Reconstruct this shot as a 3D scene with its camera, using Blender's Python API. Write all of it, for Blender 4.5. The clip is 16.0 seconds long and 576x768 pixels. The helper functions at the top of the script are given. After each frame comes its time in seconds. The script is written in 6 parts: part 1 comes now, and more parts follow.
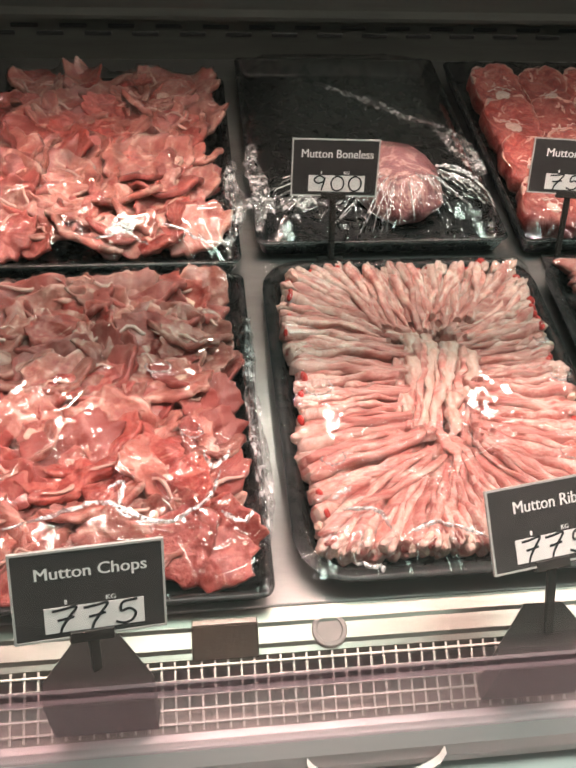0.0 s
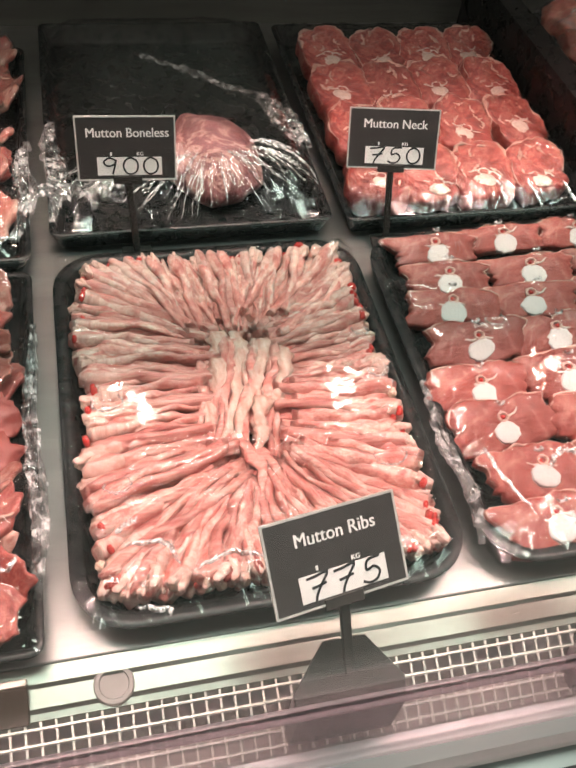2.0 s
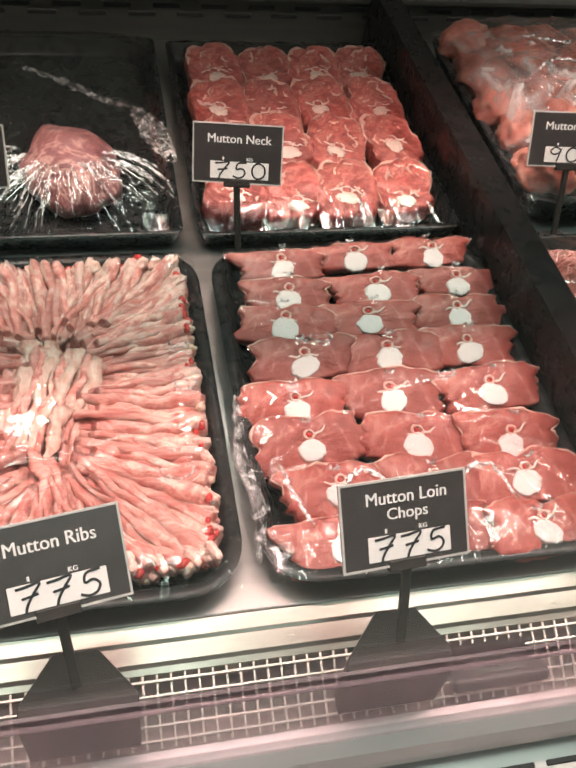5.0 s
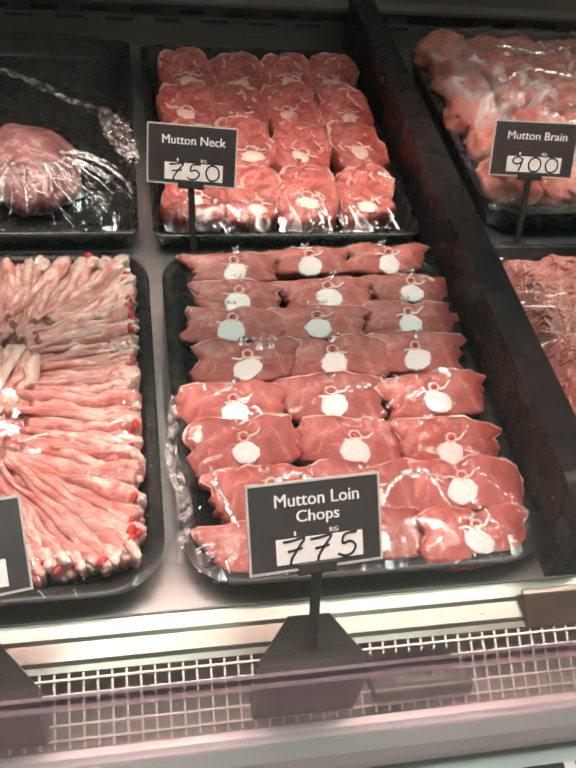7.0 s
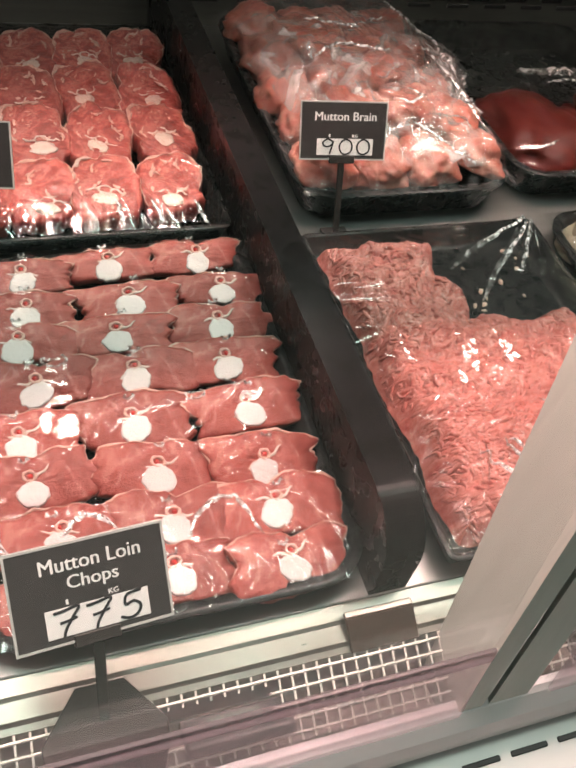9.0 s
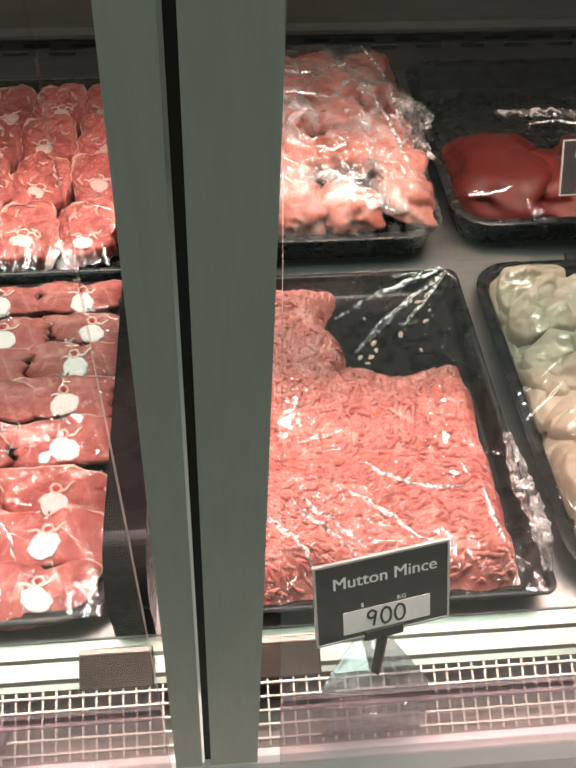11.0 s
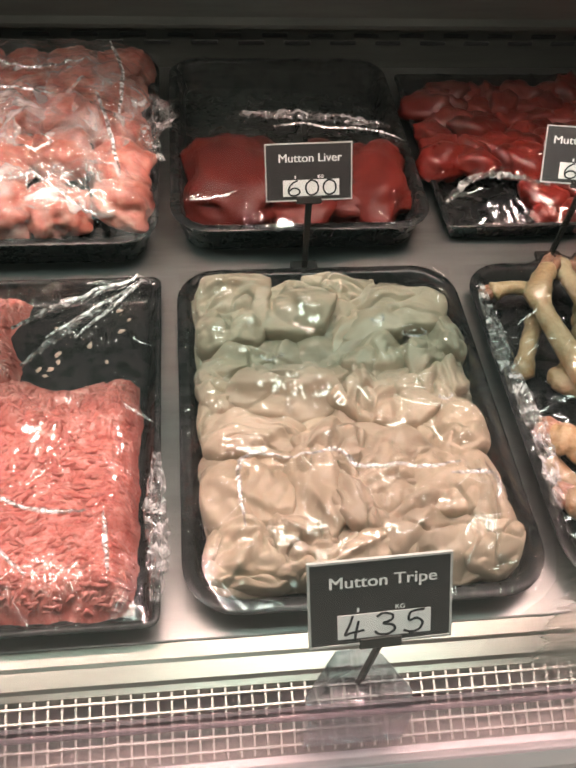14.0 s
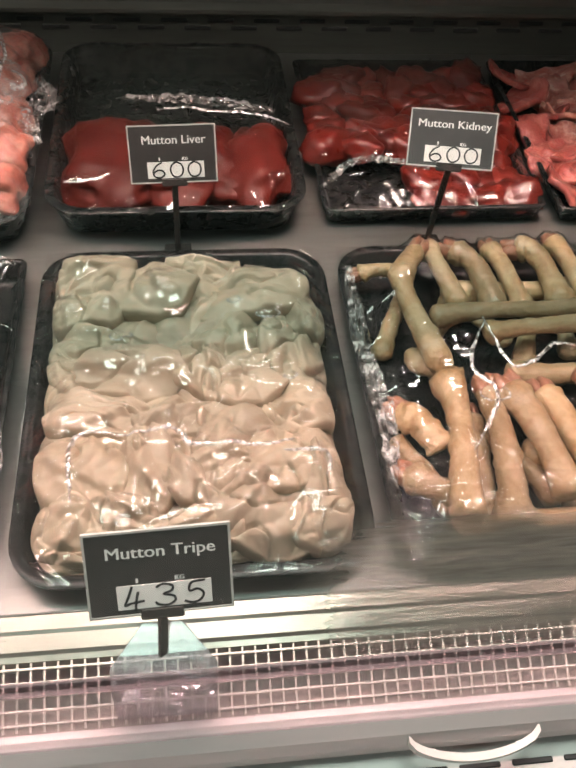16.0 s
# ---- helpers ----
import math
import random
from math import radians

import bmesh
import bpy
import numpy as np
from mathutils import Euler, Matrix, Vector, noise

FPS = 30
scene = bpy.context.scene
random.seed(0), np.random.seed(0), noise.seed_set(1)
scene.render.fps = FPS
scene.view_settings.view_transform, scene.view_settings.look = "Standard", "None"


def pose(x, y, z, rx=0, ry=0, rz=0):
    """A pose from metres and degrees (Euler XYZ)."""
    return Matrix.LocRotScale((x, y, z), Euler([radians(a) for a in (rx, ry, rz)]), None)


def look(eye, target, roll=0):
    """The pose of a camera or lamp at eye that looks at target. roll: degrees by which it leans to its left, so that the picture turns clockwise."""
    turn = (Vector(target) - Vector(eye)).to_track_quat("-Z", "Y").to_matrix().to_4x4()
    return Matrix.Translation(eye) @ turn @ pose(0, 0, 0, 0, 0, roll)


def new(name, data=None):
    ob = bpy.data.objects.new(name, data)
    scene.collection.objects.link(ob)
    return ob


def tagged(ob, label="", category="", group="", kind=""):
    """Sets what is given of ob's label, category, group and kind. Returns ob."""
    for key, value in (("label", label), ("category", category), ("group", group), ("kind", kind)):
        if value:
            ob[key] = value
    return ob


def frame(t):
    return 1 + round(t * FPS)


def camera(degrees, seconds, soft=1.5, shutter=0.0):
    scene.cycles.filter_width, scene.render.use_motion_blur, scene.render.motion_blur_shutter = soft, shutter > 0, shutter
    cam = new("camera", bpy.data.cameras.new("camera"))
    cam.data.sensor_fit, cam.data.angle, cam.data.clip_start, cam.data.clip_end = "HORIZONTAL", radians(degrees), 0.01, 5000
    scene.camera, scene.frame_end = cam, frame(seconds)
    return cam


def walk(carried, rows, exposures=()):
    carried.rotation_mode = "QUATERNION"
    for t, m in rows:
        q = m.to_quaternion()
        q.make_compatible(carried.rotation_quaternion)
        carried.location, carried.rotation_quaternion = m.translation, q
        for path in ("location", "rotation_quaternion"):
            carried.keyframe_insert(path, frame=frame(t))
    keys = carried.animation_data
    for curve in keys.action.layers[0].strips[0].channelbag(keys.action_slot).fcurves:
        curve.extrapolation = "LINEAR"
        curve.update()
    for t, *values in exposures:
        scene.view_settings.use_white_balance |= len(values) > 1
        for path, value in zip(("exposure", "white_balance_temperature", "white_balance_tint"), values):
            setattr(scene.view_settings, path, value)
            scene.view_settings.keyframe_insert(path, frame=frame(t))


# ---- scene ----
cam = camera(38.6, 16.0, 2.2)
PATH = [
    (0, (-0.016, -0.032, 1.434), (0.211, 1.276, -0.062), 5.2),
    (0.5, (0.022, -0.003, 1.414), (0.304, 1.277, -0.097), 5.9),
    (1, (0.056, 0.021, 1.41), (0.417, 1.268, -0.112), 8.1),
    (1.5, (0.086, 0.042, 1.395), (0.484, 1.269, -0.134), 8.6),
    (2, (0.111, 0.036, 1.4), (0.536, 1.253, -0.129), 8.9),
    (2.5, (0.159, 0.035, 1.405), (0.556, 1.29, -0.101), 10.2),
    (3, (0.192, 0.025, 1.407), (0.547, 1.262, -0.124), 9.3),
    (3.5, (0.212, 0.016, 1.409), (0.604, 1.271, -0.099), 9.7),
    (4, (0.236, 0.008, 1.408), (0.659, 1.258, -0.095), 10.5),
    (4.2, (0.251, 0.004, 1.411), (0.655, 1.254, -0.097), 9.6),
    (6.3, (0.362, -0.011, 1.408), (0.727, 1.287, -0.069), 9.7),
    (6.5, (0.369, -0.017, 1.409), (0.725, 1.284, -0.067), 9.8),
    (7, (0.375, -0.018, 1.407), (0.739, 1.272, -0.077), 9.5),
    (7.5, (0.396, 0.005, 1.411), (0.863, 1.255, -0.079), 11.6),
    (8, (0.416, 0.029, 1.405), (0.938, 1.25, -0.09), 12.8),
    (8.5, (0.428, 0.044, 1.401), (1.03, 1.222, -0.099), 14.6),
    (9, (0.465, 0.042, 1.395), (1.101, 1.21, -0.099), 14.7),
    (9.2, (0.505, 0.041, 1.405), (1.096, 1.235, -0.086), 14.0),
    (11.3, (0.874, -0.026, 1.456), (0.994, 1.293, -0.042), 1.1),
    (11.5, (0.891, -0.011, 1.457), (1.042, 1.31, -0.038), 1.0),
    (12, (0.932, 0.013, 1.436), (1.226, 1.275, -0.088), 4.1),
    (12.5, (0.989, 0.012, 1.434), (1.312, 1.256, -0.099), 4.8),
    (13, (1.066, 0.009, 1.442), (1.313, 1.294, -0.07), 5.4),
    (13.5, (1.122, 0.003, 1.438), (1.363, 1.29, -0.074), 5.0),
    (14, (1.158, -0.006, 1.446), (1.371, 1.292, -0.061), 4.8),
    (14.5, (1.189, -0.009, 1.45), (1.41, 1.301, -0.045), 5.2),
    (15, (1.228, -0.021, 1.454), (1.451, 1.295, -0.036), 5.1),
    (15.5, (1.27, -0.037, 1.46), (1.482, 1.278, -0.031), 6.1),
    (16, (1.301, -0.035, 1.449), (1.535, 1.249, -0.066), 5.5),
]
walk(cam, [(t, look(eye, target, roll)) for t, eye, target, roll in PATH],
     exposures=[(0, 0.04), (4.2, 0.0), (9.2, 0.0), (11.4, 0.26), (12.0, 0.08), (12.6, -0.02), (16, 0.0)])


# ---------- world and light ----------
world = bpy.data.worlds.new("shop_world")
scene.world = world
world.use_nodes = True
world.node_tree.nodes["Background"].inputs[0].default_value = (0.75, 0.9, 0.85, 1)
world.node_tree.nodes["Background"].inputs[1].default_value = 0.02


def area(name, loc, rot, sx, sy, watts, color, spread=180.0):
    la = bpy.data.lights.new(name, "AREA")
    la.shape, la.size, la.size_y = ("ELLIPSE" if name == "led_spot" else "RECTANGLE"), sx, sy
    la.energy, la.color, la.spread = watts, color, radians(spread)
    ob = new(name, la)
    ob.matrix_world = pose(*loc, *rot)
    return ob


X0, X1 = -0.75, 2.35          # ends of the counter
XM, XL = (X0 + X1) / 2, X1 - X0
PINK, COOL = (1.0, 0.68, 0.62), (0.77, 1.0, 0.88)
area("case_lamp_front", (XM, 0.4505, 1.352), (0, 0, 0), XL - 0.1, 0.009, 22.5, PINK)
area("case_lamp_back", (XM, 0.825, 1.335), (0, 0, 0), XL - 0.1, 0.03, 5.0, (1.0, 0.62, 0.54), 54)
for sx in (-0.25, 0.14, 0.53, 0.92, 1.31, 1.70):
    area("led_spot", (sx, 0.90, 1.345), (0, 0, 0), 0.05, 0.05, 0.65, (1.0, 0.90, 0.80))
area("ceiling_panel_lamp", (0.1, 0.58, 2.84), (0, 0, 0), 0.9, 0.5, 26, COOL)
area("ceiling_panel_lamp", (1.5, 0.58, 2.84), (0, 0, 0), 0.9, 0.5, 26, COOL)
# added fill on the shopper's side, to brighten the post and other front faces
area("aisle_fill_lamp", (0.9, -1.5, 2.84), (0, 0, 0), 0.9, 0.5, 11, COOL)

# ---------- materials ----------


def ramp(nt, fac, stops):
    r = nt.nodes.new("ShaderNodeValToRGB")
    while len(r.color_ramp.elements) < len(stops):
        r.color_ramp.elements.new(0.5)
    for e, (p, c) in zip(r.color_ramp.elements, stops):
        e.position, e.color = p, (*c, 1)
    nt.links.new(fac, r.inputs[0])
    return r.outputs[0]


def noise_node(nt, scale, detail=4.0, rough=0.6, dist=0.0, coord="Object", stretch=None):
    tc = nt.nodes.new("ShaderNodeTexCoord")
    vec = tc.outputs[coord]
    if stretch:
        mp = nt.nodes.new("ShaderNodeMapping")
        mp.inputs["Scale"].default_value = stretch
        nt.links.new(vec, mp.inputs[0])
        vec = mp.outputs[0]
    n = nt.nodes.new("ShaderNodeTexNoise")
    n.inputs["Scale"].default_value, n.inputs["Detail"].default_value = scale, detail
    n.inputs["Roughness"].default_value, n.inputs["Distortion"].default_value = rough, dist
    nt.links.new(vec, n.inputs["Vector"])
    return n


def mix_rgb(nt, fac, a, b, kind="MIX"):
    m = nt.nodes.new("ShaderNodeMix")
    m.data_type, m.blend_type = "RGBA", kind
    for sock, v in ((m.inputs[0], fac), (m.inputs[6], a), (m.inputs[7], b)):
        if isinstance(v, bpy.types.NodeSocket):
            nt.links.new(v, sock)
        else:
            sock.default_value = (*v, 1) if isinstance(v, tuple) else v
    return m.outputs[2]


def material(name, stops, scale=30.0, rough=0.5, metal=0.0, bump=0.1, bump_scale=None, fine=0.3, coat=0.0, sss=0.0,
             vary=0.0, stretch=None, dist=0.0, spec=0.5, bump_stretch=None, rough_var=0.1):
    """A surface whose colour runs over stops by a coarse noise and a fine one, with relief and uneven gloss."""
    ma = bpy.data.materials.new(name)
    ma.use_nodes = True
    nt = ma.node_tree
    p = nt.nodes["Principled BSDF"]
    big = noise_node(nt, scale, 5, 0.6, dist, stretch=stretch)
    small = noise_node(nt, scale * 6, 3, 0.6, stretch=stretch)
    fac = nt.nodes.new("ShaderNodeMix")
    fac.inputs[0].default_value = fine
    nt.links.new(big.outputs[0], fac.inputs[2])
    nt.links.new(small.outputs[0], fac.inputs[3])
    col = ramp(nt, fac.outputs[0], stops)
    if vary:
        info = nt.nodes.new("ShaderNodeObjectInfo")
        hsv = nt.nodes.new("ShaderNodeHueSaturation")
        mr = nt.nodes.new("ShaderNodeMapRange")
        mr.inputs[3].default_value, mr.inputs[4].default_value = 1 - vary, 1 + vary
        nt.links.new(info.outputs["Random"], mr.inputs[0])
        nt.links.new(mr.outputs[0], hsv.inputs["Value"])
        nt.links.new(col, hsv.inputs["Color"])
        col = hsv.outputs[0]
    nt.links.new(col, p.inputs["Base Color"])
    rr = nt.nodes.new("ShaderNodeMapRange")
    rr.inputs[3].default_value, rr.inputs[4].default_value = max(rough - rough_var, 0.02), rough + rough_var
    nt.links.new(small.outputs[0], rr.inputs[0])
    nt.links.new(rr.outputs[0], p.inputs["Roughness"])
    p.inputs["Metallic"].default_value = metal
    p.inputs["Specular IOR Level"].default_value = spec
    p.inputs["Coat Weight"].default_value, p.inputs["Coat Roughness"].default_value = coat, 0.08
    if sss:
        p.inputs["Subsurface Weight"].default_value = sss
        p.inputs["Subsurface Radius"].default_value = (0.006, 0.002, 0.0015)
        p.inputs["Subsurface Scale"].default_value = 1.0
    if bump:
        bn = noise_node(nt, bump_scale or scale * 3, 4, 0.65, stretch=bump_stretch)
        b = nt.nodes.new("ShaderNodeBump")
        b.inputs["Strength"].default_value, b.inputs["Distance"].default_value = bump, 0.01
        nt.links.new(bn.outputs[0], b.inputs["Height"])
        nt.links.new(b.outputs[0], p.inputs["Normal"])
    return ma


def clear(name, tint, gloss_rough, base, gain, wrinkle=0.0, wscale=20.0, stretch=None, haze=0.0):
    """A thin clear sheet: what lies behind it, and a mirror gloss on top that grows at grazing angles."""
    ma = bpy.data.materials.new(name)
    ma.use_nodes = True
    nt = ma.node_tree
    nt.nodes.remove(nt.nodes["Principled BSDF"])
    out = nt.nodes["Material Output"]
    tr, gl, mx = (nt.nodes.new(k) for k in ("ShaderNodeBsdfTransparent", "ShaderNodeBsdfGlossy", "ShaderNodeMixShader"))
    tr.inputs[0].default_value = (*tint, 1)
    gl.inputs["Roughness"].default_value = gloss_rough
    lw = nt.nodes.new("ShaderNodeLayerWeight")
    lw.inputs[0].default_value = 0.5
    fr = nt.nodes.new("ShaderNodeMath")
    fr.operation, fr.inputs[1].default_value = "POWER", 4.0
    nt.links.new(lw.outputs["Facing"], fr.inputs[0])
    ma_ = nt.nodes.new("ShaderNodeMath")
    ma_.operation, ma_.use_clamp = "MULTIPLY_ADD", True
    ma_.inputs[1].default_value, ma_.inputs[2].default_value = gain, base
    nt.links.new(fr.outputs[0], ma_.inputs[0])
    nt.links.new(ma_.outputs[0], mx.inputs[0])
    nt.links.new(tr.outputs[0], mx.inputs[1])
    nt.links.new(gl.outputs[0], mx.inputs[2])
    nt.links.new(mx.outputs[0], out.inputs[0])
    # haze lays white diffuse patches over the sheet
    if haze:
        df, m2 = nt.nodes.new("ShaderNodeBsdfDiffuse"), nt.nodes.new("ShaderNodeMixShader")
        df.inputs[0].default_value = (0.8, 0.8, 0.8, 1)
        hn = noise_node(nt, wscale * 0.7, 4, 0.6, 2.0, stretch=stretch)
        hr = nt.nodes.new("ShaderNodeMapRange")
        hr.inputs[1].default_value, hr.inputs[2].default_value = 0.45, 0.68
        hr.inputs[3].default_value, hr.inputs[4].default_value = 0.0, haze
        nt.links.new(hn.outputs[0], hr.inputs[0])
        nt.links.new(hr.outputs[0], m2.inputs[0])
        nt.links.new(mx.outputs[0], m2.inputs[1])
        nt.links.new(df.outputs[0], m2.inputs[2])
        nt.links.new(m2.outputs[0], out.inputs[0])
    if wrinkle:
        n = noise_node(nt, wscale, 3, 0.5, 1.5, stretch=stretch)
        b = nt.nodes.new("ShaderNodeBump")
        b.inputs["Strength"].default_value, b.inputs["Distance"].default_value = wrinkle, 0.01
        nt.links.new(n.outputs[0], b.inputs["Height"])
        nt.links.new(b.outputs[0], gl.inputs["Normal"])
        nt.links.new(b.outputs[0], lw.inputs["Normal"])
    return ma


M_STEEL = material("brushed_steel", [(0.3, (0.27, 0.27, 0.265)), (0.7, (0.36, 0.36, 0.35))], 6, 0.33, 0.88, 0.01, 60, stretch=(1, 9, 9))
M_POLISH = material("polished_steel", [(0.3, (0.145, 0.137, 0.120)), (0.7, (0.205, 0.194, 0.172))], 5, 0.30, 0.85, 0.05, 9, stretch=(1, 25, 25), rough_var=0.06)
M_BACK = material("dull_steel", [(0.3, (0.13, 0.132, 0.12)), (0.7, (0.19, 0.192, 0.176))], 5, 0.42, 0.7, 0.03, 40, stretch=(1, 12, 12))
M_RAIL = material("satin_aluminium", [(0.3, (0.62, 0.545, 0.55)), (0.7, (0.69, 0.61, 0.615))], 3, 0.45, 0.15, 0.01, 40, stretch=(1, 6, 6))
M_WHITE = material("white_enamel", [(0.3, (0.46, 0.43, 0.41)), (0.7, (0.54, 0.51, 0.49))], 20, 0.35, 0, 0.03, 80)
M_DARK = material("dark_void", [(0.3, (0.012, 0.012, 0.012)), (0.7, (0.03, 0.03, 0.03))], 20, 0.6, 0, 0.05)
M_TRAY = material("black_plastic", [(0.3, (0.008, 0.009, 0.009)), (0.7, (0.013, 0.014, 0.014))], 12, 0.28, 0, 0.012, 60, spec=0.22)
M_DIV = material("black_acrylic", [(0.3, (0.007, 0.006, 0.006)), (0.7, (0.011, 0.010, 0.010))], 8, 0.28, 0, 0.01, 20, spec=0.085)
M_BASE = material("black_matt_plastic", [(0.3, (0.022, 0.019, 0.018)), (0.7, (0.034, 0.030, 0.028))], 12, 0.55, 0, 0.0, 60, 0.1, spec=0.15)
M_POST = material("grey_green_aluminium", [(0.3, (0.39, 0.385, 0.345)), (0.7, (0.46, 0.455, 0.41))], 6, 0.42, 0.0, 0.02, 60, stretch=(20, 20, 1))
M_CHROME = material("chrome", [(0.3, (0.75, 0.75, 0.75)), (0.7, (0.85, 0.85, 0.85))], 6, 0.08, 1.0, 0.0, rough_var=0.03)
M_FLOOR = material("grey_floor_tile", [(0.3, (0.30, 0.29, 0.27)), (0.7, (0.42, 0.41, 0.39))], 3, 0.35, 0, 0.03, 30)
M_WALL = material("beige_wall_paint", [(0.3, (0.22, 0.20, 0.18)), (0.7, (0.30, 0.27, 0.25))], 2, 0.7, 0, 0.03, 60)
M_CEIL = material("dark_ceiling_paint", [(0.3, (0.10, 0.10, 0.10)), (0.7, (0.16, 0.16, 0.16))], 2, 0.8, 0, 0.03, 60)
M_GLASS = clear("case_glass", (0.975, 0.985, 0.98), 0.0, 0.018, 0.8)
M_FILM = clear("cling_film", (0.985, 0.985, 0.985), 0.045, 0.065, 0.9, 0.04, 40)
M_CRINKLE = clear("crinkled_film", (0.97, 0.97, 0.97), 0.05, 0.03, 0.7, 0.22, 28, haze=0.10)
M_CREASED = clear("creased_film", (0.985, 0.985, 0.985), 0.04, 0.055, 0.9, 0.04, 40)


def frosted(name, tint, body, lo, hi, scale, stretch=None):
    """A milky sheet: part clear, part a pale diffuse haze whose strength runs from lo to hi by a noise."""
    ma = bpy.data.materials.new(name)
    ma.use_nodes = True
    nt = ma.node_tree
    nt.nodes.remove(nt.nodes["Principled BSDF"])
    tr, df, mx = (nt.nodes.new(k) for k in ("ShaderNodeBsdfTransparent", "ShaderNodeBsdfDiffuse", "ShaderNodeMixShader"))
    tr.inputs[0].default_value, df.inputs[0].default_value = (*tint, 1), (*body, 1)
    n = noise_node(nt, scale, 5, 0.6, 0.4, stretch=stretch)
    mr = nt.nodes.new("ShaderNodeMapRange")
    mr.inputs[1].default_value, mr.inputs[2].default_value = 0.35, 0.65
    mr.inputs[3].default_value, mr.inputs[4].default_value = lo, hi
    nt.links.new(n.outputs[0], mr.inputs[0])
    nt.links.new(mr.outputs[0], mx.inputs[0])
    nt.links.new(tr.outputs[0], mx.inputs[1])
    nt.links.new(df.outputs[0], mx.inputs[2])
    nt.links.new(mx.outputs[0], nt.nodes["Material Output"].inputs[0])
    return ma


M_PALE = frosted("pale_veil", (0.96, 0.90, 0.92), (0.66, 0.58, 0.60), 0.13, 0.23, 8)
M_PALE_EDGE = frosted("mauve_veil_edge", (0.78, 0.70, 0.73), (0.36, 0.30, 0.315), 0.22, 0.34, 8)
M_FOG = frosted("breath_on_glass", (0.92, 0.92, 0.92), (0.62, 0.54, 0.48), 0.55, 0.95, 22, (1, 7, 7))
nt = M_FOG.node_tree
tc, sep = nt.nodes.new("ShaderNodeTexCoord"), nt.nodes.new("ShaderNodeSeparateXYZ")
nt.links.new(tc.outputs["Object"], sep.inputs[0])
mixer = [n for n in nt.nodes if n.bl_idname == "ShaderNodeMixShader"][0]
fac = mixer.inputs[0].links[0].from_socket
for axis, lo, hi in (("X", 1.350, 1.44), ("Z", 0.800, 0.87), ("Z", 1.025, 0.965)):
    # the mist thins out towards its rim
    mr = nt.nodes.new("ShaderNodeMapRange")
    mr.interpolation_type = "SMOOTHSTEP"
    mr.inputs[1].default_value, mr.inputs[2].default_value = lo, hi
    mu = nt.nodes.new("ShaderNodeMath")
    mu.operation = "MULTIPLY"
    nt.links.new(sep.outputs[axis], mr.inputs[0])
    nt.links.new(fac, mu.inputs[0])
    nt.links.new(mr.outputs[0], mu.inputs[1])
    fac = mu.outputs[0]
nt.links.new(fac, mixer.inputs[0])

# ---------- mesh helpers ----------


def mesh_of(name, verts, faces, mat, smooth=True):
    me = bpy.data.meshes.new(name)
    me.from_pydata(verts, [], faces)
    for m in (mat if isinstance(mat, (list, tuple)) else (mat,)):
        me.materials.append(m)
    if smooth:
        me.polygons.foreach_set("use_smooth", [True] * len(me.polygons))
    me.update()
    return me


def bm_mesh(name, bm, mat, smooth=False):
    me = bpy.data.meshes.new(name)
    bm.to_mesh(me)
    bm.free()
    me.materials.append(mat)
    if smooth:
        me.polygons.foreach_set("use_smooth", [True] * len(me.polygons))
    return me


def part(name, data, mat, parent, label="", smooth=False, m=None):
    me = data if isinstance(data, bpy.types.Mesh) else bm_mesh(name, data, mat, smooth)
    ob = new(name, me)
    if parent is not None:
        ob.parent = parent
    if m is not None:
        ob.matrix_basis = m
    if label:
        ob["label"] = label
    return ob


def bm_box(x0, x1, y0, y1, z0, z1, bevel=0.0, seg=2, bm=None):
    own = bm is None
    b = bmesh.new()
    bmesh.ops.create_cube(b, size=1)
    bmesh.ops.scale(b, vec=(x1 - x0, y1 - y0, z1 - z0), verts=b.verts)
    bmesh.ops.translate(b, vec=((x0 + x1) / 2, (y0 + y1) / 2, (z0 + z1) / 2), verts=b.verts)
    if bevel:
        bmesh.ops.bevel(b, geom=b.edges[:], offset=bevel, segments=seg, affect="EDGES", profile=0.5)
    if own:
        return b
    tmp = bpy.data.meshes.new("tmp")
    b.to_mesh(tmp)
    b.free()
    bm.from_mesh(tmp)
    bpy.data.meshes.remove(tmp)
    return bm


def extrude_profile(pts, x0, x1):
    """A closed profile in (y, z), drawn out along x."""
    n = len(pts)
    v = [(x0, y, z) for y, z in pts] + [(x1, y, z) for y, z in pts]
    f = [(i, (i + 1) % n, n + (i + 1) % n, n + i) for i in range(n)] + [tuple(range(n))[::-1], tuple(range(n, 2 * n))]
    return v, f


def empty(name, m, label, category, group=""):
    ob = new(name)
    ob.matrix_basis = m
    ob.empty_display_size = 0.05
    return tagged(ob, label, category, group)


# ---------- the shop round the counter ----------
def slab(name, box, mat, label, category="", bevel=0.0):
    ob = part(name, bm_box(*box, bevel=bevel), mat, None)
    return tagged(ob, label, category, kind="structure")


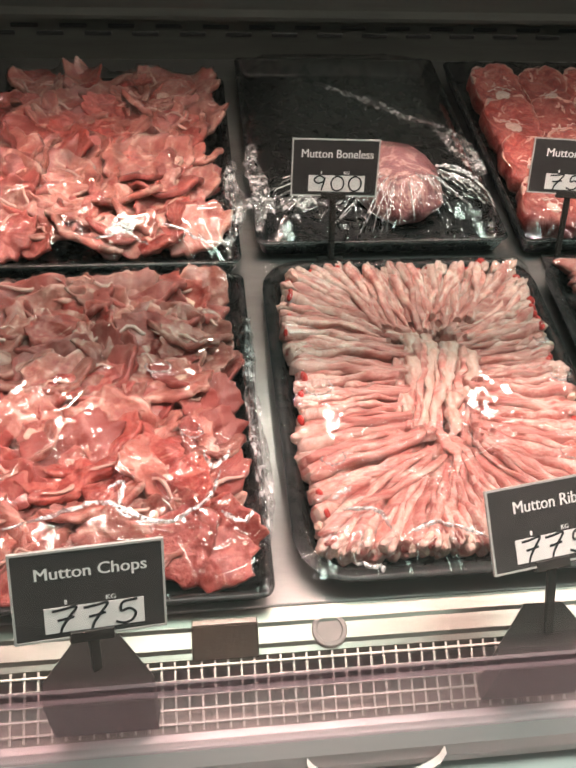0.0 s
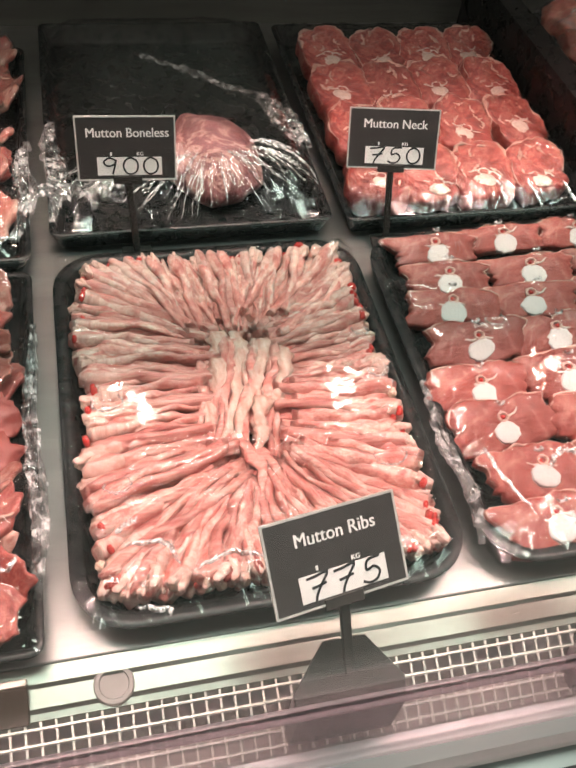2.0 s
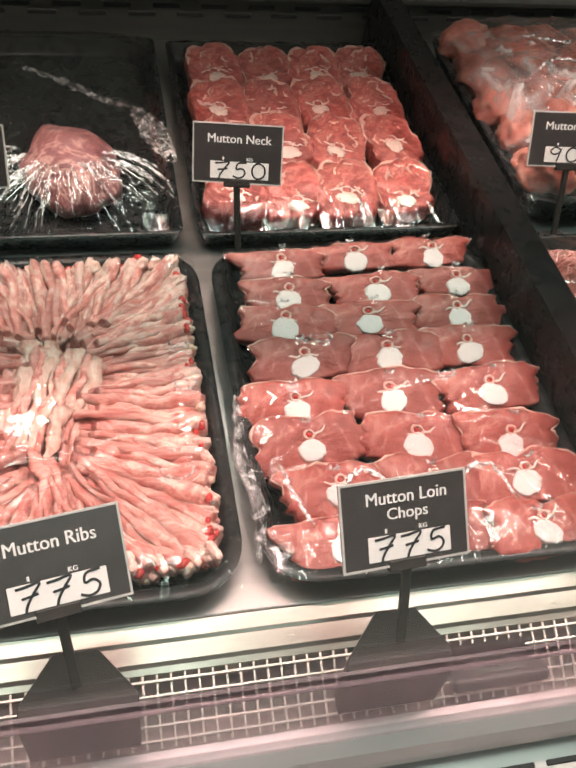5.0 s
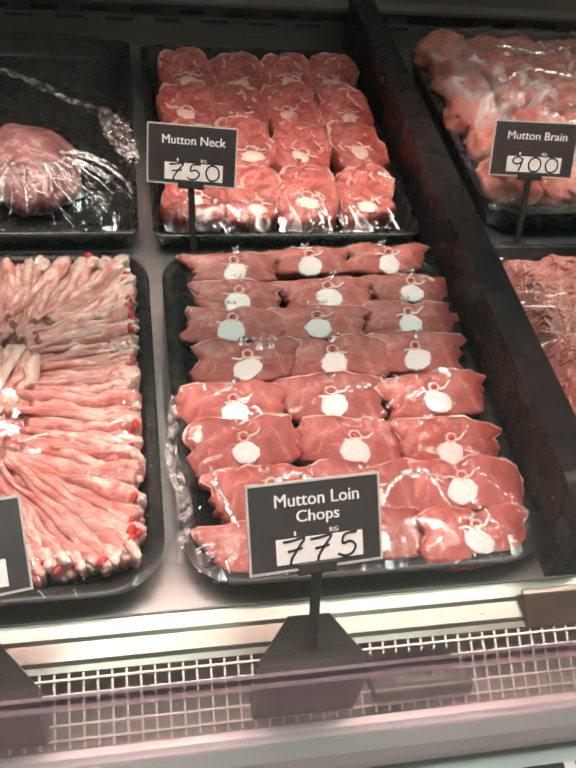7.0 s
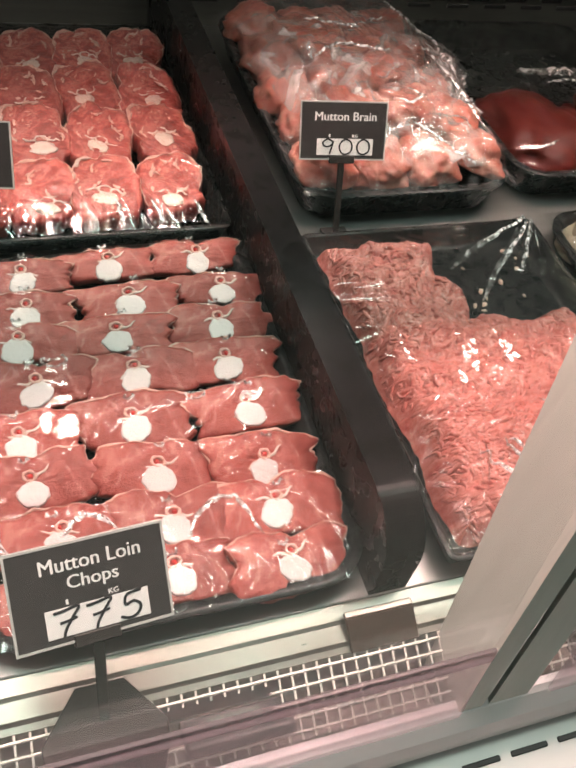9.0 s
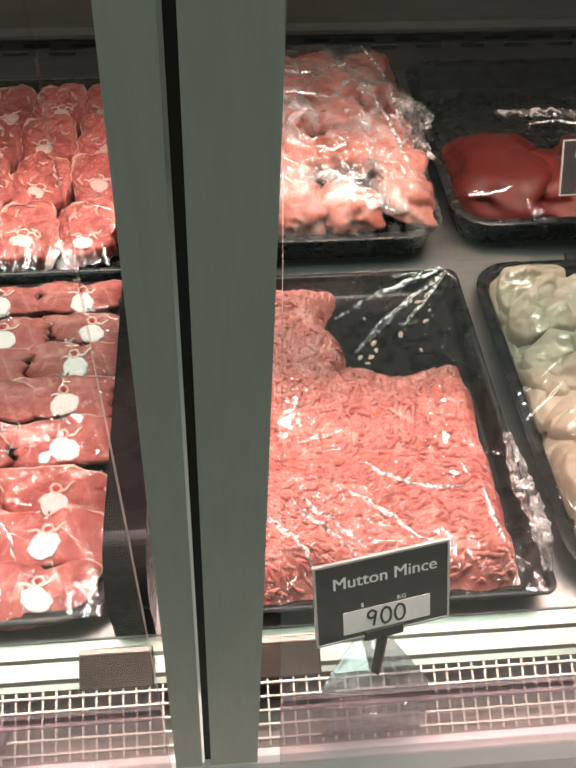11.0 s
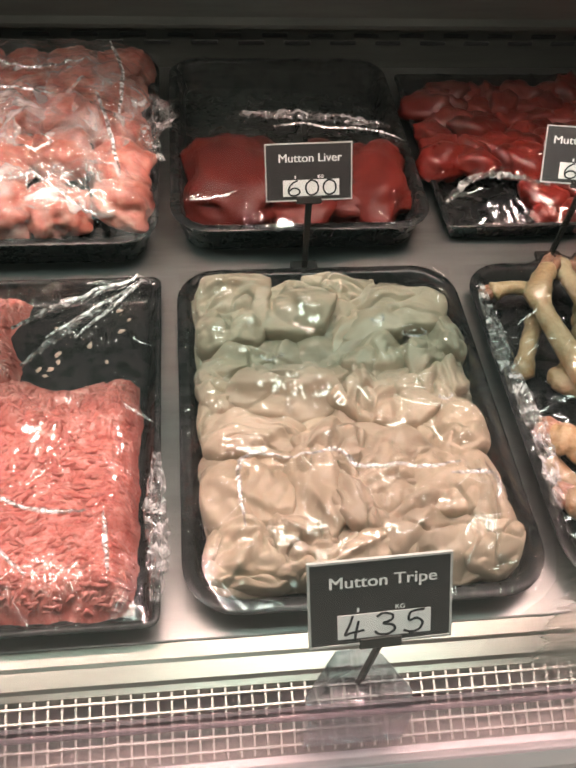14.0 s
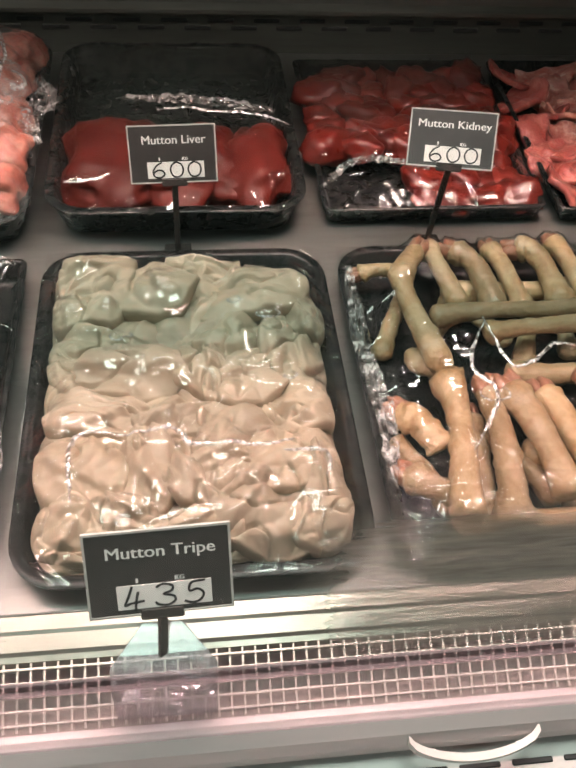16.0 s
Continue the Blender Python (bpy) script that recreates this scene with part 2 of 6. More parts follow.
slab("floor", (-3.0, 4.6, -3.0, 2.6, -0.1, 0.0), M_FLOOR, "grey tiled shop floor", "floor")
slab("ceiling", (-3.0, 4.6, -3.0, 2.6, 3.0, 3.1), M_CEIL, "dark painted shop ceiling", "ceiling")
slab("wall_south", (-3.0, 4.6, -3.1, -3.0, 0.0, 3.0), M_WALL, "beige painted shop wall", "wall")
slab("wall_north", (-3.0, 4.6, 2.6, 2.7, 0.0, 3.0), M_WALL, "beige painted shop wall", "wall")
slab("wall_west", (-3.1, -3.0, -3.1, 2.7, 0.0, 3.0), M_WALL, "beige painted shop wall", "wall")
slab("wall_east", (4.6, 4.7, -3.1, 2.7, 0.0, 3.0), M_WALL, "beige painted shop wall", "wall")

M_DUCT = material("grey_duct", [(0.3, (0.22, 0.19, 0.17)), (0.7, (0.32, 0.28, 0.25))], 12, 0.6, 0, 0.05)
M_PLUG = material("grey_rubber_plug", [(0.3, (0.17, 0.15, 0.14)), (0.7, (0.24, 0.21, 0.20))], 40, 0.5, 0, 0.05)
M_WIRE = material("cream_coated_wire", [(0.3, (0.60, 0.56, 0.51)), (0.7, (0.68, 0.64, 0.59))], 20, 0.4, 0, 0.03, 80)
M_PANEL = material("warm_grey_panel", [(0.3, (0.62, 0.56, 0.55)), (0.7, (0.69, 0.62, 0.61))], 3, 0.4, 0.1, 0.02, 40)

# ---------- the refrigerated counter ----------
DECK = 0.770
counter = tagged(new("counter_plinth"), "grey steel refrigerated counter body standing on the shop floor", "display case", kind="structure")
part("body", bm_box(X0, X1, 0.20, 1.32, 0.0, 0.66, 0.004), M_RAIL, counter)
tagged(part("deck", bm_box(X0, X1, 0.292, 1.262, DECK - 0.012, DECK, 0.002), M_STEEL, None), "brushed stainless steel display deck of the counter", "deck", kind="structure")
v, f = extrude_profile([(0.2918, DECK - 0.0006), (0.279, DECK - 0.0022), (0.276, DECK - 0.0042), (0.262, DECK - 0.0062), (0.259, DECK - 0.0086), (0.254, DECK - 0.0096), (0.254, DECK - 0.03), (0.291, DECK - 0.03)], X0, X1)
tagged(part("front_trim", mesh_of("front_trim", v, f, M_POLISH, False), None, None), "polished stepped steel trim along the deck front", "trim", kind="structure")
tagged(part("air_duct", bm_box(X0, X1, 0.188, 0.2535, 0.695, 0.702), M_DUCT, None), "dark air return duct under the grille", "duct", kind="structure")

# back wall with two staggered rows of air slots
back = tagged(new("wall_back"), "dull stainless steel back panel with air slots", "back panel", kind="structure")
part("panel", bm_box(X0, X1, 1.262, 1.275, 0.70, 1.36), M_BACK, back)
v, f = extrude_profile([(1.245, 0.842), (1.262, 0.842), (1.262, 0.852), (1.245, 0.848)], X0, X1)
part("ledge", mesh_of("ledge", v, f, M_BACK, False), None, back)
slot_me = bm_mesh("air_slot", bm_box(-0.021, 0.021, -0.0015, 0.0015, -0.0035, 0.0035, 0.001, 1), M_DARK)
n = int(XL / 0.074)
for i in range(n):
    part("air_slot", slot_me, None, back, m=pose(X0 + 0.05 + 0.074 * i, 1.2612, 0.824))
    part("air_slot", slot_me, None, back, m=pose(X0 + 0.087 + 0.074 * i, 1.2612, 0.812))

# canopy: two lamp housings with a glass top between them
canopy = tagged(new("canopy"), "steel lamp housings over the counter, with an added light-blocking bar", "canopy", kind="structure")
part("front_housing", bm_box(X0, X1, 0.405, 0.50, 1.365, 1.40, 0.003), M_RAIL, canopy)
# unseen bar, added to cut the front lamp's light off mid-tray
part("front_light_blocker", bm_box(X0, X1, 0.4590, 0.4615, 1.292, 1.365), M_RAIL, canopy)
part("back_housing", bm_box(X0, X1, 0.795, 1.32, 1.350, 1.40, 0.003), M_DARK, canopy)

# end walls of the case
for name, x in (("wall_case_west", X0), ("wall_case_east", X1)):
    tagged(part(name, bm_box(x - 0.012, x + 0.012, 0.23, 1.30, 0.70, 1.36), M_BACK, None), "grey end panel of the counter", "panel", kind="structure")

# slanted front glass in two panes, with the post between them
SLOPE, GY, GZ = 0.12, 0.195, 0.77
POST0, POST1 = 0.7785, 0.8450


def glass_y(z):
    return GY + SLOPE * (z - GZ)


for name, a, b in (("window_1", X0, POST0 - 0.002), ("window_2", POST1 + 0.020, X1)):
    z0, z1 = 0.700, 1.365
    pts = [(glass_y(z0), z0), (glass_y(z1), z1), (glass_y(z1) + 0.006, z1), (glass_y(z0) + 0.006, z0)]
    v, f = extrude_profile(pts, a, b)
    g = part(name, mesh_of("pane", v, f, M_GLASS, False), None, None)
    g.visible_shadow = False
    tagged(g, "slanted clear front glass pane of the counter", "glass pane", kind="structure")
    # a pale translucent band low on the pane, darker along its top
    for nm, za, zb, mt in (("glass_trim", 0.742, 0.832, M_PALE), ("glass_trim_edge", 0.832, 0.846, M_PALE_EDGE)):
        pts = [(glass_y(z) - e, z) for z, e in ((za, 0.005), (zb, 0.004), (zb, 0.001), (za, 0.001))]
        v, f = extrude_profile(pts, a, b)
        g = part(nm, mesh_of(nm, v, f, mt, False), None, None)
        g.visible_shadow = False
        tagged(g, "pale translucent band along the glass foot" if nm == "glass_trim" else "darker mauve upper edge of the pale band on the glass", "trim", kind="structure")

# condensation on the second pane
fv, ff = [], []
for j in range(13):
    for i in range(31):
        u, w = i / 30, j / 12
        z = 0.795 + 0.235 * w + 0.012 * math.sin(9 * u) * w
        fv.append((1.345 + 0.64 * u + 0.035 * w * (1 - u) + 0.012 * math.sin(11 * w), glass_y(z) + 0.0075, z))
for j in range(12):
    for i in range(30):
        a = j * 31 + i
        ff.append((a, a + 1, a + 32, a + 31))
fog = part("glass_mist", mesh_of("glass_mist", fv, ff, M_FOG), None, None)
fog.visible_shadow = False
tagged(fog, "patch of grey mist on the inside of the glass", "condensation", kind="stuff")

def leaning(pts, x0, x1):
    """A profile drawn out along x whose upper end leans a little sideways."""
    vv, ff = extrude_profile(pts, x0, x1)
    return [(x + 0.033 * (z - 0.70), y, z) for x, y, z in vv], ff


def post_side(front, deep):
    """The post's section from the front to its back, which leans in more than the glass."""
    return [(glass_y(0.68) + front, 0.68), (glass_y(1.365) + front, 1.365), (0.245 + 0.168 * 0.645 + deep, 1.365), (0.245 - 0.007 + deep, 0.68)]


post = tagged(new("glass_post"), "grey-green aluminium post between the two front panes", "post", kind="structure")
for nm, xa, xb, fr, dp, mt, lb in (("profile", POST0, POST0 + 0.0215, 0.0, 0.0, M_POST, ""), ("bead", POST0 + 0.0215, POST0 + 0.0235, 0.001, -0.010, M_CHROME, "thin chrome bead"),
                                   ("groove", POST0 + 0.0235, POST0 + 0.0285, 0.004, -0.010, M_BASE, "black rubber groove"), ("profile", POST0 + 0.0285, POST1, 0.0, 0.0, M_POST, "")):
    v, f = leaning(post_side(fr, dp), xa, xb)
    part(nm, mesh_of(nm, v, f, mt, False), None, post, lb)

# rail under the glass, and the slotted front panel
rail = tagged(new("front_rail"), "satin aluminium rail along the foot of the glass", "rail", kind="structure")
v, f = extrude_profile([(0.201, 0.690), (0.176, 0.690), (0.176, 0.706), (0.180, 0.722), (0.190, 0.738), (0.195, 0.741), (0.201, 0.741)], X0, X1)
part("rail_profile", mesh_of("rail_profile", v, f, M_RAIL, False), None, rail)
panel = tagged(new("front_panel"), "grey slotted panel below the glass rail", "panel", kind="structure")
v, f = extrude_profile([(0.199, 0.60), (0.060, 0.60), (0.060, 0.652), (0.072, 0.664), (0.145, 0.676), (0.1755, 0.682), (0.199, 0.682)], X0, X1)
part("panel_sheet", mesh_of("panel_sheet", v, f, M_PANEL, False), None, panel)
slot2 = bm_mesh("panel_slot", bm_box(-0.019, 0.019, -0.0025, 0.0025, -0.0015, 0.0015, 0.001, 1), M_DARK)
for i in range(int(XL / 0.049)):
    part("panel_slot", slot2, None, panel, m=pose(X0 + 0.04 + 0.049 * i, 0.160, 0.6792, 11.2))

# curved pull handles on the rail
for hx in (0.118, 1.528):
    hv, hf, n = [], [], 22
    for i in range(n + 1):
        t = i / n
        u = (t - 0.5) * 0.118
        bow = 0.017 * math.sin(math.pi * t) ** 0.55
        y, z = 0.181 - bow, 0.722 - 0.35 * bow
        hgt = 0.0045 + 0.0035 * abs(2 * t - 1) ** 3
        for dy, dz in ((-0.0035, -hgt * 0.4), (0.0035, -hgt * 0.4), (0.0035, hgt), (-0.0035, hgt)):
            hv.append((u, y + dy, z + dz))
    for i in range(n):
        for k in range(4):
            hf.append((4 * i + k, 4 * i + (k + 1) % 4, 4 * i + 4 + (k + 1) % 4, 4 * i + 4 + k))
    hf += [(3, 2, 1, 0), (4 * n, 4 * n + 1, 4 * n + 2, 4 * n + 3)]
    h = part("pull_handle", mesh_of("pull_handle", hv, hf, M_WHITE, False), None, None, m=pose(hx + 0.006, -0.004, -0.010))
    tagged(h, "curved white pull handle on the glass rail", "handle", "pull handles")

# wire grille in front of the deck
gr = bpy.data.meshes.new("wire_grille")
bm = bmesh.new()
G0, G1, GZ0, GZ1 = 0.2525, 0.2045, 0.760, 0.736
CELL = 0.0111


def grille_pt(k):
    return (G0 + (G1 - G0) * k, GZ0 + (GZ1 - GZ0) * k)


bmv, bmf = [], []


def wire(p, q, r):
    """A square wire from p to q."""
    d = (Vector(q) - Vector(p)).normalized()
    a = d.orthogonal().normalized()
    b = d.cross(a)
    i = len(bmv)
    for c in (p, q):
        for s, t in ((1, 0), (0, 1), (-1, 0), (0, -1)):
            bmv.append(tuple(Vector(c) + a * r * s + b * r * t))
    for k in range(4):
        bmf.append((i + k, i + (k + 1) % 4, i + 4 + (k + 1) % 4, i + 4 + k))


# the grille leaves a bay free for the thermometer
BAY0, BAY1 = 0.515, 0.628
for i in range(int(XL / CELL)):
    x = X0 + 0.01 + CELL * i
    (ya, za), (yb, zb) = grille_pt(0), grille_pt(1)
    if BAY0 < x < BAY1:
        for ka, kb in ((-0.02, 0.16), (0.72, 1.0)):
            (ya, za), (yb, zb) = grille_pt(ka), grille_pt(kb)
            wire((x, ya, za), (x, yb, zb), 0.0012)
        continue
    wire((x, ya + 0.001, za), (x, yb, zb), 0.0012)
for k in range(5):
    y, z = grille_pt(0.08 + 0.205 * k)
    if k in (1, 2):
        wire((X0, y, z + 0.0012), (BAY0, y, z + 0.0012), 0.0012)
        wire((BAY1, y, z + 0.0012), (X1, y, z + 0.0012), 0.0012)
    else:
        wire((X0, y, z + 0.0012), (X1, y, z + 0.0012), 0.0012)
bm.free()
bpy.data.meshes.remove(gr)
grille = part("wire_grille", mesh_of("wire_grille", bmv, bmf, M_WIRE, False), None, None)
tagged(grille, "white coated wire grille over the air return", "grille", kind="stuff")

# thermometer in the bay of the grille
th = empty("deck_thermometer", pose(0.598, 0.226, 0.7475, -26), "grey digital thermometer set into the wire grille", "thermometer")
part("case", bm_box(-0.043, 0.043, -0.015, 0.015, -0.010, 0.002, 0.003), material("grey_plastic", [(0.3, (0.07, 0.065, 0.065)), (0.7, (0.10, 0.095, 0.095))], 30, 0.4), th)
part("screen", bm_box(-0.022, 0.020, -0.009, 0.009, 0.0022, 0.0030), material("lcd_grey", [(0.3, (0.13, 0.14, 0.13)), (0.7, (0.17, 0.18, 0.17))], 20, 0.2), th, "grey LCD screen")
for bx in (-0.010, -0.003, 0.006):
    part("lcd_bar", bm_box(bx, bx + 0.0035, -0.005, 0.005, 0.0030, 0.0034), M_BASE, th)

M_BRONZE = material("bronze_tint", [(0.3, (0.025, 0.017, 0.013)), (0.7, (0.055, 0.038, 0.029))], 20, 0.35, 0.0, spec=0.25)
# steel clips and a plug on the trim
for bx0, bx1 in ((-0.026, 0.030), (0.700, 0.762), (0.852, 0.905)):
    cl = empty("trim_clip", pose((bx0 + bx1) / 2, 0.266, DECK - 0.0105), "bronze tinted clip on the polished front trim", "clip", "clips on the trim")
    w2 = (bx1 - bx0) / 2
    part("clip_face", bm_box(-w2, w2, -0.014, 0.014, -0.0015, 0.0015, 0.001, 1), M_BRONZE, cl, "dark bronze face", m=pose(0, -0.002, 0.0085, 30))
    part("clip_top", bm_box(-w2, w2, 0.0095, 0.016, 0.0125, 0.0165, 0.001, 1), M_POLISH, cl, "polished steel top")
    part("clip_body", bm_box(-w2 + 0.002, w2 - 0.002, 0.004, 0.014, -0.003, 0.0125, 0.001, 1), M_BRONZE, cl)

# ---------- trays ----------


def rounded(w, d, r, n=6):
    pts = []
    for cx, cy, a0 in ((w / 2 - r, d / 2 - r, 0), (-w / 2 + r, d / 2 - r, 90), (-w / 2 + r, -d / 2 + r, 180), (w / 2 - r, -d / 2 + r, 270)):
        for k in range(n + 1):
            a = radians(a0 + 90 * k / n)
            pts.append((cx + r * math.cos(a), cy + r * math.sin(a)))
    return pts


def ring_mesh(name, rings, mat, caps=(True, True), smooth=True):
    n = len(rings[0])
    v = [p for ring in rings for p in ring]
    f = []
    for k in range(len(rings) - 1):
        for i in range(n):
            f.append((k * n + i, k * n + (i + 1) % n, (k + 1) * n + (i + 1) % n, (k + 1) * n + i))
    if caps[0]:
        f.append(tuple(range(n))[::-1])
    if caps[1]:
        f.append(tuple(range((len(rings) - 1) * n, len(rings) * n)))
    return mesh_of(name, v, f, mat, smooth)


def tray(x0, x1, y0, y1, h=0.028, r=0.045, lip=0.012, z=DECK, label="", tilt=0.0):
    """A moulded tray: sloping sides, a rounded lip, a recessed floor."""
    w, d = x1 - x0, y1 - y0
    spec = [(-2.4 * lip, 0.0), (-1.5 * lip, 0.002), (-0.35 * lip, h - 0.006), (-0.02 * lip, h - 0.003), (0, h - 0.001), (-0.2 * lip, h), (-0.8 * lip, h),
            (-1.1 * lip, h - 0.002), (-1.9 * lip, 0.007), (-2.5 * lip, 0.004), (-3.2 * lip, 0.0035)]
    rings = []
    for inset, zz in spec:
        rr = max(r + inset, 0.004)
        rings.append([(px, py, zz) for px, py in rounded(w + 2 * inset, d + 2 * inset, rr)])
    ob = part("display_tray", ring_mesh("display_tray", rings, M_TRAY), None, None, m=pose((x0 + x1) / 2, (y0 + y1) / 2, z, tilt))
    es = ob.modifiers.new("edge", "EDGE_SPLIT")
    es.split_angle = radians(50)
    return tagged(ob, label, "tray", "trays on the deck")


TR = {
    "chops": (-0.272, 0.046, 0.288, 0.700), "ribs": (0.066, 0.394, 0.297, 0.720), "loin": (0.408, 0.734, 0.297, 0.720),
    "mince": (0.800, 1.118, 0.294, 0.726), "tripe": (1.136, 1.464, 0.300, 0.735), "feet": (1.480, 1.800, 0.300, 0.735),
    "chops2": (-0.272, 0.046, 0.718, 1.150), "boneless": (0.066, 0.386, 0.752, 1.215), "neck": (0.402, 0.728, 0.746, 1.205),
    "brain": (0.816, 1.116, 0.766, 1.215), "liver": (1.130, 1.458, 0.785, 1.205), "kidney": (1.480, 1.780, 0.806, 1.190),
    "end": (1.796, 2.096, 0.800, 1.190),
}
TALL = {"liver": 0.046, "brain": 0.046}
SHARP = ("chops", "chops2", "mince", "boneless", "neck", "kidney", "end")
pl = part("trim_plug", ring_mesh("trim_plug", [[(r * math.cos(2 * math.pi * k / 28), r * math.sin(2 * math.pi * k / 28), z) for k in range(28)]
          for r, z in ((0.0155, 0.0), (0.0155, 0.003), (0.0145, 0.004), (0.0115, 0.004), (0.0108, 0.0028), (0.004, 0.0028))], M_PLUG, smooth=False), None, None, m=pose(0.092, 0.270, DECK - 0.0072, 6))
tagged(pl, "round grey plug on the polished trim", "plug")
for key, (a, b, c, d) in TR.items():
    tray(a, b, c, d, h=TALL.get(key, 0.028), r=0.012 if key in SHARP else 0.05, lip=0.007 if key in SHARP else 0.012,
         label=("rectangular" if key in SHARP else "round-cornered") + " black plastic display tray on the steel deck")

# divider between the two halves
nose = [(0.346 - 0.052 * math.sin(radians(a)), 0.814 + 0.052 * math.cos(radians(a))) for a in range(0, 91, 5)]
v, f = extrude_profile([(1.255, DECK), (1.255, 0.866)] + nose + [(0.294, DECK)], 0.729, 0.764)
div = part("deck_divider", mesh_of("deck_divider", v, f, M_DIV, False), None, None)
tagged(div, "glossy black acrylic divider standing between trays", "divider")

# ---------- price cards ----------
M_CARD = material("slate_card", [(0.3, (0.024, 0.022, 0.022)), (0.7, (0.042, 0.038, 0.038))], 60, 0.32, 0, 0.02, 200)
M_EDGE = material("grey_card_sleeve", [(0.3, (0.30, 0.30, 0.29)), (0.7, (0.42, 0.42, 0.40))], 60, 0.25, 0, 0.02)
M_PAPER = material("white_paper", [(0.3, (0.58, 0.56, 0.55)), (0.7, (0.66, 0.64, 0.63))], 60, 0.6, 0, 0.02)
M_PRINT = material("white_print", [(0.3, (0.58, 0.58, 0.57)), (0.7, (0.68, 0.68, 0.67))], 60, 0.5, 0, 0.0)
M_INK = material("black_ink", [(0.3, (0.010, 0.010, 0.012)), (0.7, (0.025, 0.025, 0.030))], 60, 0.4, 0, 0.0)
M_SMOKE = clear("smoked_acrylic", (0.62, 0.65, 0.68), 0.06, 0.14, 0.9, 0.06, 12, haze=0.30)

STROKES = {
    "0": [[(0.5, 1), (0.2, 0.85), (0.05, 0.5), (0.2, 0.12), (0.5, 0), (0.85, 0.15), (0.97, 0.5), (0.85, 0.85), (0.5, 1), (0.35, 0.96)]],
    "3": [[(0.1, 0.85), (0.4, 1), (0.8, 0.88), (0.75, 0.65), (0.4, 0.53), (0.8, 0.42), (0.9, 0.2), (0.6, 0.02), (0.2, 0.05), (0.02, 0.2)]],
    "4": [[(0.35, 1), (0.2, 0.6), (0.0, 0.15), (0.25, 0.22), (0.85, 0.3)], [(0.6, 0.75), (0.5, 0.35), (0.42, -0.15)]],
    "5": [[(0.95, 1), (0.35, 0.93), (0.25, 0.55), (0.6, 0.62), (0.85, 0.4), (0.7, 0.1), (0.35, 0.0), (0.0, 0.12)]],
    "6": [[(0.75, 1), (0.35, 0.8), (0.08, 0.4), (0.2, 0.06), (0.6, 0.0), (0.9, 0.2), (0.75, 0.45), (0.4, 0.48), (0.12, 0.3)]],
    "7": [[(0.0, 0.9), (0.4, 0.93), (1.0, 1.0), (0.7, 0.6), (0.4, 0.2), (0.3, -0.08)], [(0.2, 0.48), (0.55, 0.52), (0.9, 0.58)]],
    "9": [[(0.85, 0.85), (0.45, 1), (0.1, 0.75), (0.35, 0.5), (0.75, 0.62), (0.88, 0.9), (0.75, 0.4), (0.62, 0.0)]],
}


def smooth_line(pts, n=5):
    out = []
    for i in range(len(pts) - 1):
        p0, p1, p2, p3 = (Vector(pts[max(0, min(len(pts) - 1, i + k))]) for k in (-1, 0, 1, 2))
        for s in range(n):
            t = s / n
            out.append(0.5 * ((2 * p1) + (p2 - p0) * t + (2 * p0 - 5 * p1 + 4 * p2 - p3) * t * t + (3 * p1 - p0 - 3 * p2 + p3) * t ** 3))
    out.append(Vector(pts[-1]))
    return out


def handwriting(text, x0, x1, z0, z1, y, width=0.0019):
    """Pen strokes for the digits of a price, as flat ribbons."""
    vs, fs = [], []
    step = (x1 - x0) / len(text)
    for i, ch in enumerate(text):
        for st in STROKES[ch]:
            line = smooth_line([(x0 + step * (i + 0.10 + 0.78 * a), z0 + (z1 - z0) * b) for a, b in st])
            for k, p in enumerate(line):
                d = (line[min(k + 1, len(line) - 1)] - line[max(k - 1, 0)])
                nrm = Vector((-d.y, d.x)).normalized() * width / 2
                for q in (p + nrm, p - nrm):
                    vs.append((q.x, y, q.y))
                if k:
                    j = len(vs) - 4
                    fs.append((j, j + 1, j + 3, j + 2))
    return mesh_of("price", vs, fs, M_INK, False)


def lettering(text, width, height, cx, cz, y, mat):
    cu = bpy.data.curves.new("lettering", "FONT")
    cu.body, cu.align_x, cu.align_y, cu.extrude, cu.resolution_u = text, "CENTER", "CENTER", 0.0, 3
    cu.offset = 0.0
    ob = bpy.data.objects.new("lettering", cu)
    scene.collection.objects.link(ob)
    me = bpy.data.meshes.new_from_object(ob)
    bpy.data.objects.remove(ob)
    co = np.empty(len(me.vertices) * 3)
    me.vertices.foreach_get("co", co)
    co = co.reshape(-1, 3)
    lo, hi = co.min(0), co.max(0)
    k = width / (hi[0] - lo[0])
    kz = height / (hi[1] - lo[1]) if height else k
    out = np.column_stack(((co[:, 0] - (lo[0] + hi[0]) / 2) * k + cx, np.full(len(co), y), (co[:, 1] - (lo[1] + hi[1]) / 2) * kz + cz))
    # two copies set apart by a hair give a bolder face
    faces = [tuple(p.vertices) for p in me.polygons]
    bpy.data.meshes.remove(me)
    vs, fs = [], []
    for dx, dy in ((-0.00022, 0.0), (0.00022, -0.00004), (0.0, -0.00008)):
        fs += [tuple(i + len(vs) for i in p) for p in faces]
        vs += [(a + dx, b + dy, z) for a, b, z in out]
    return mesh_of("lettering", vs, fs, mat, False)


CW, CH = 0.100, 0.065


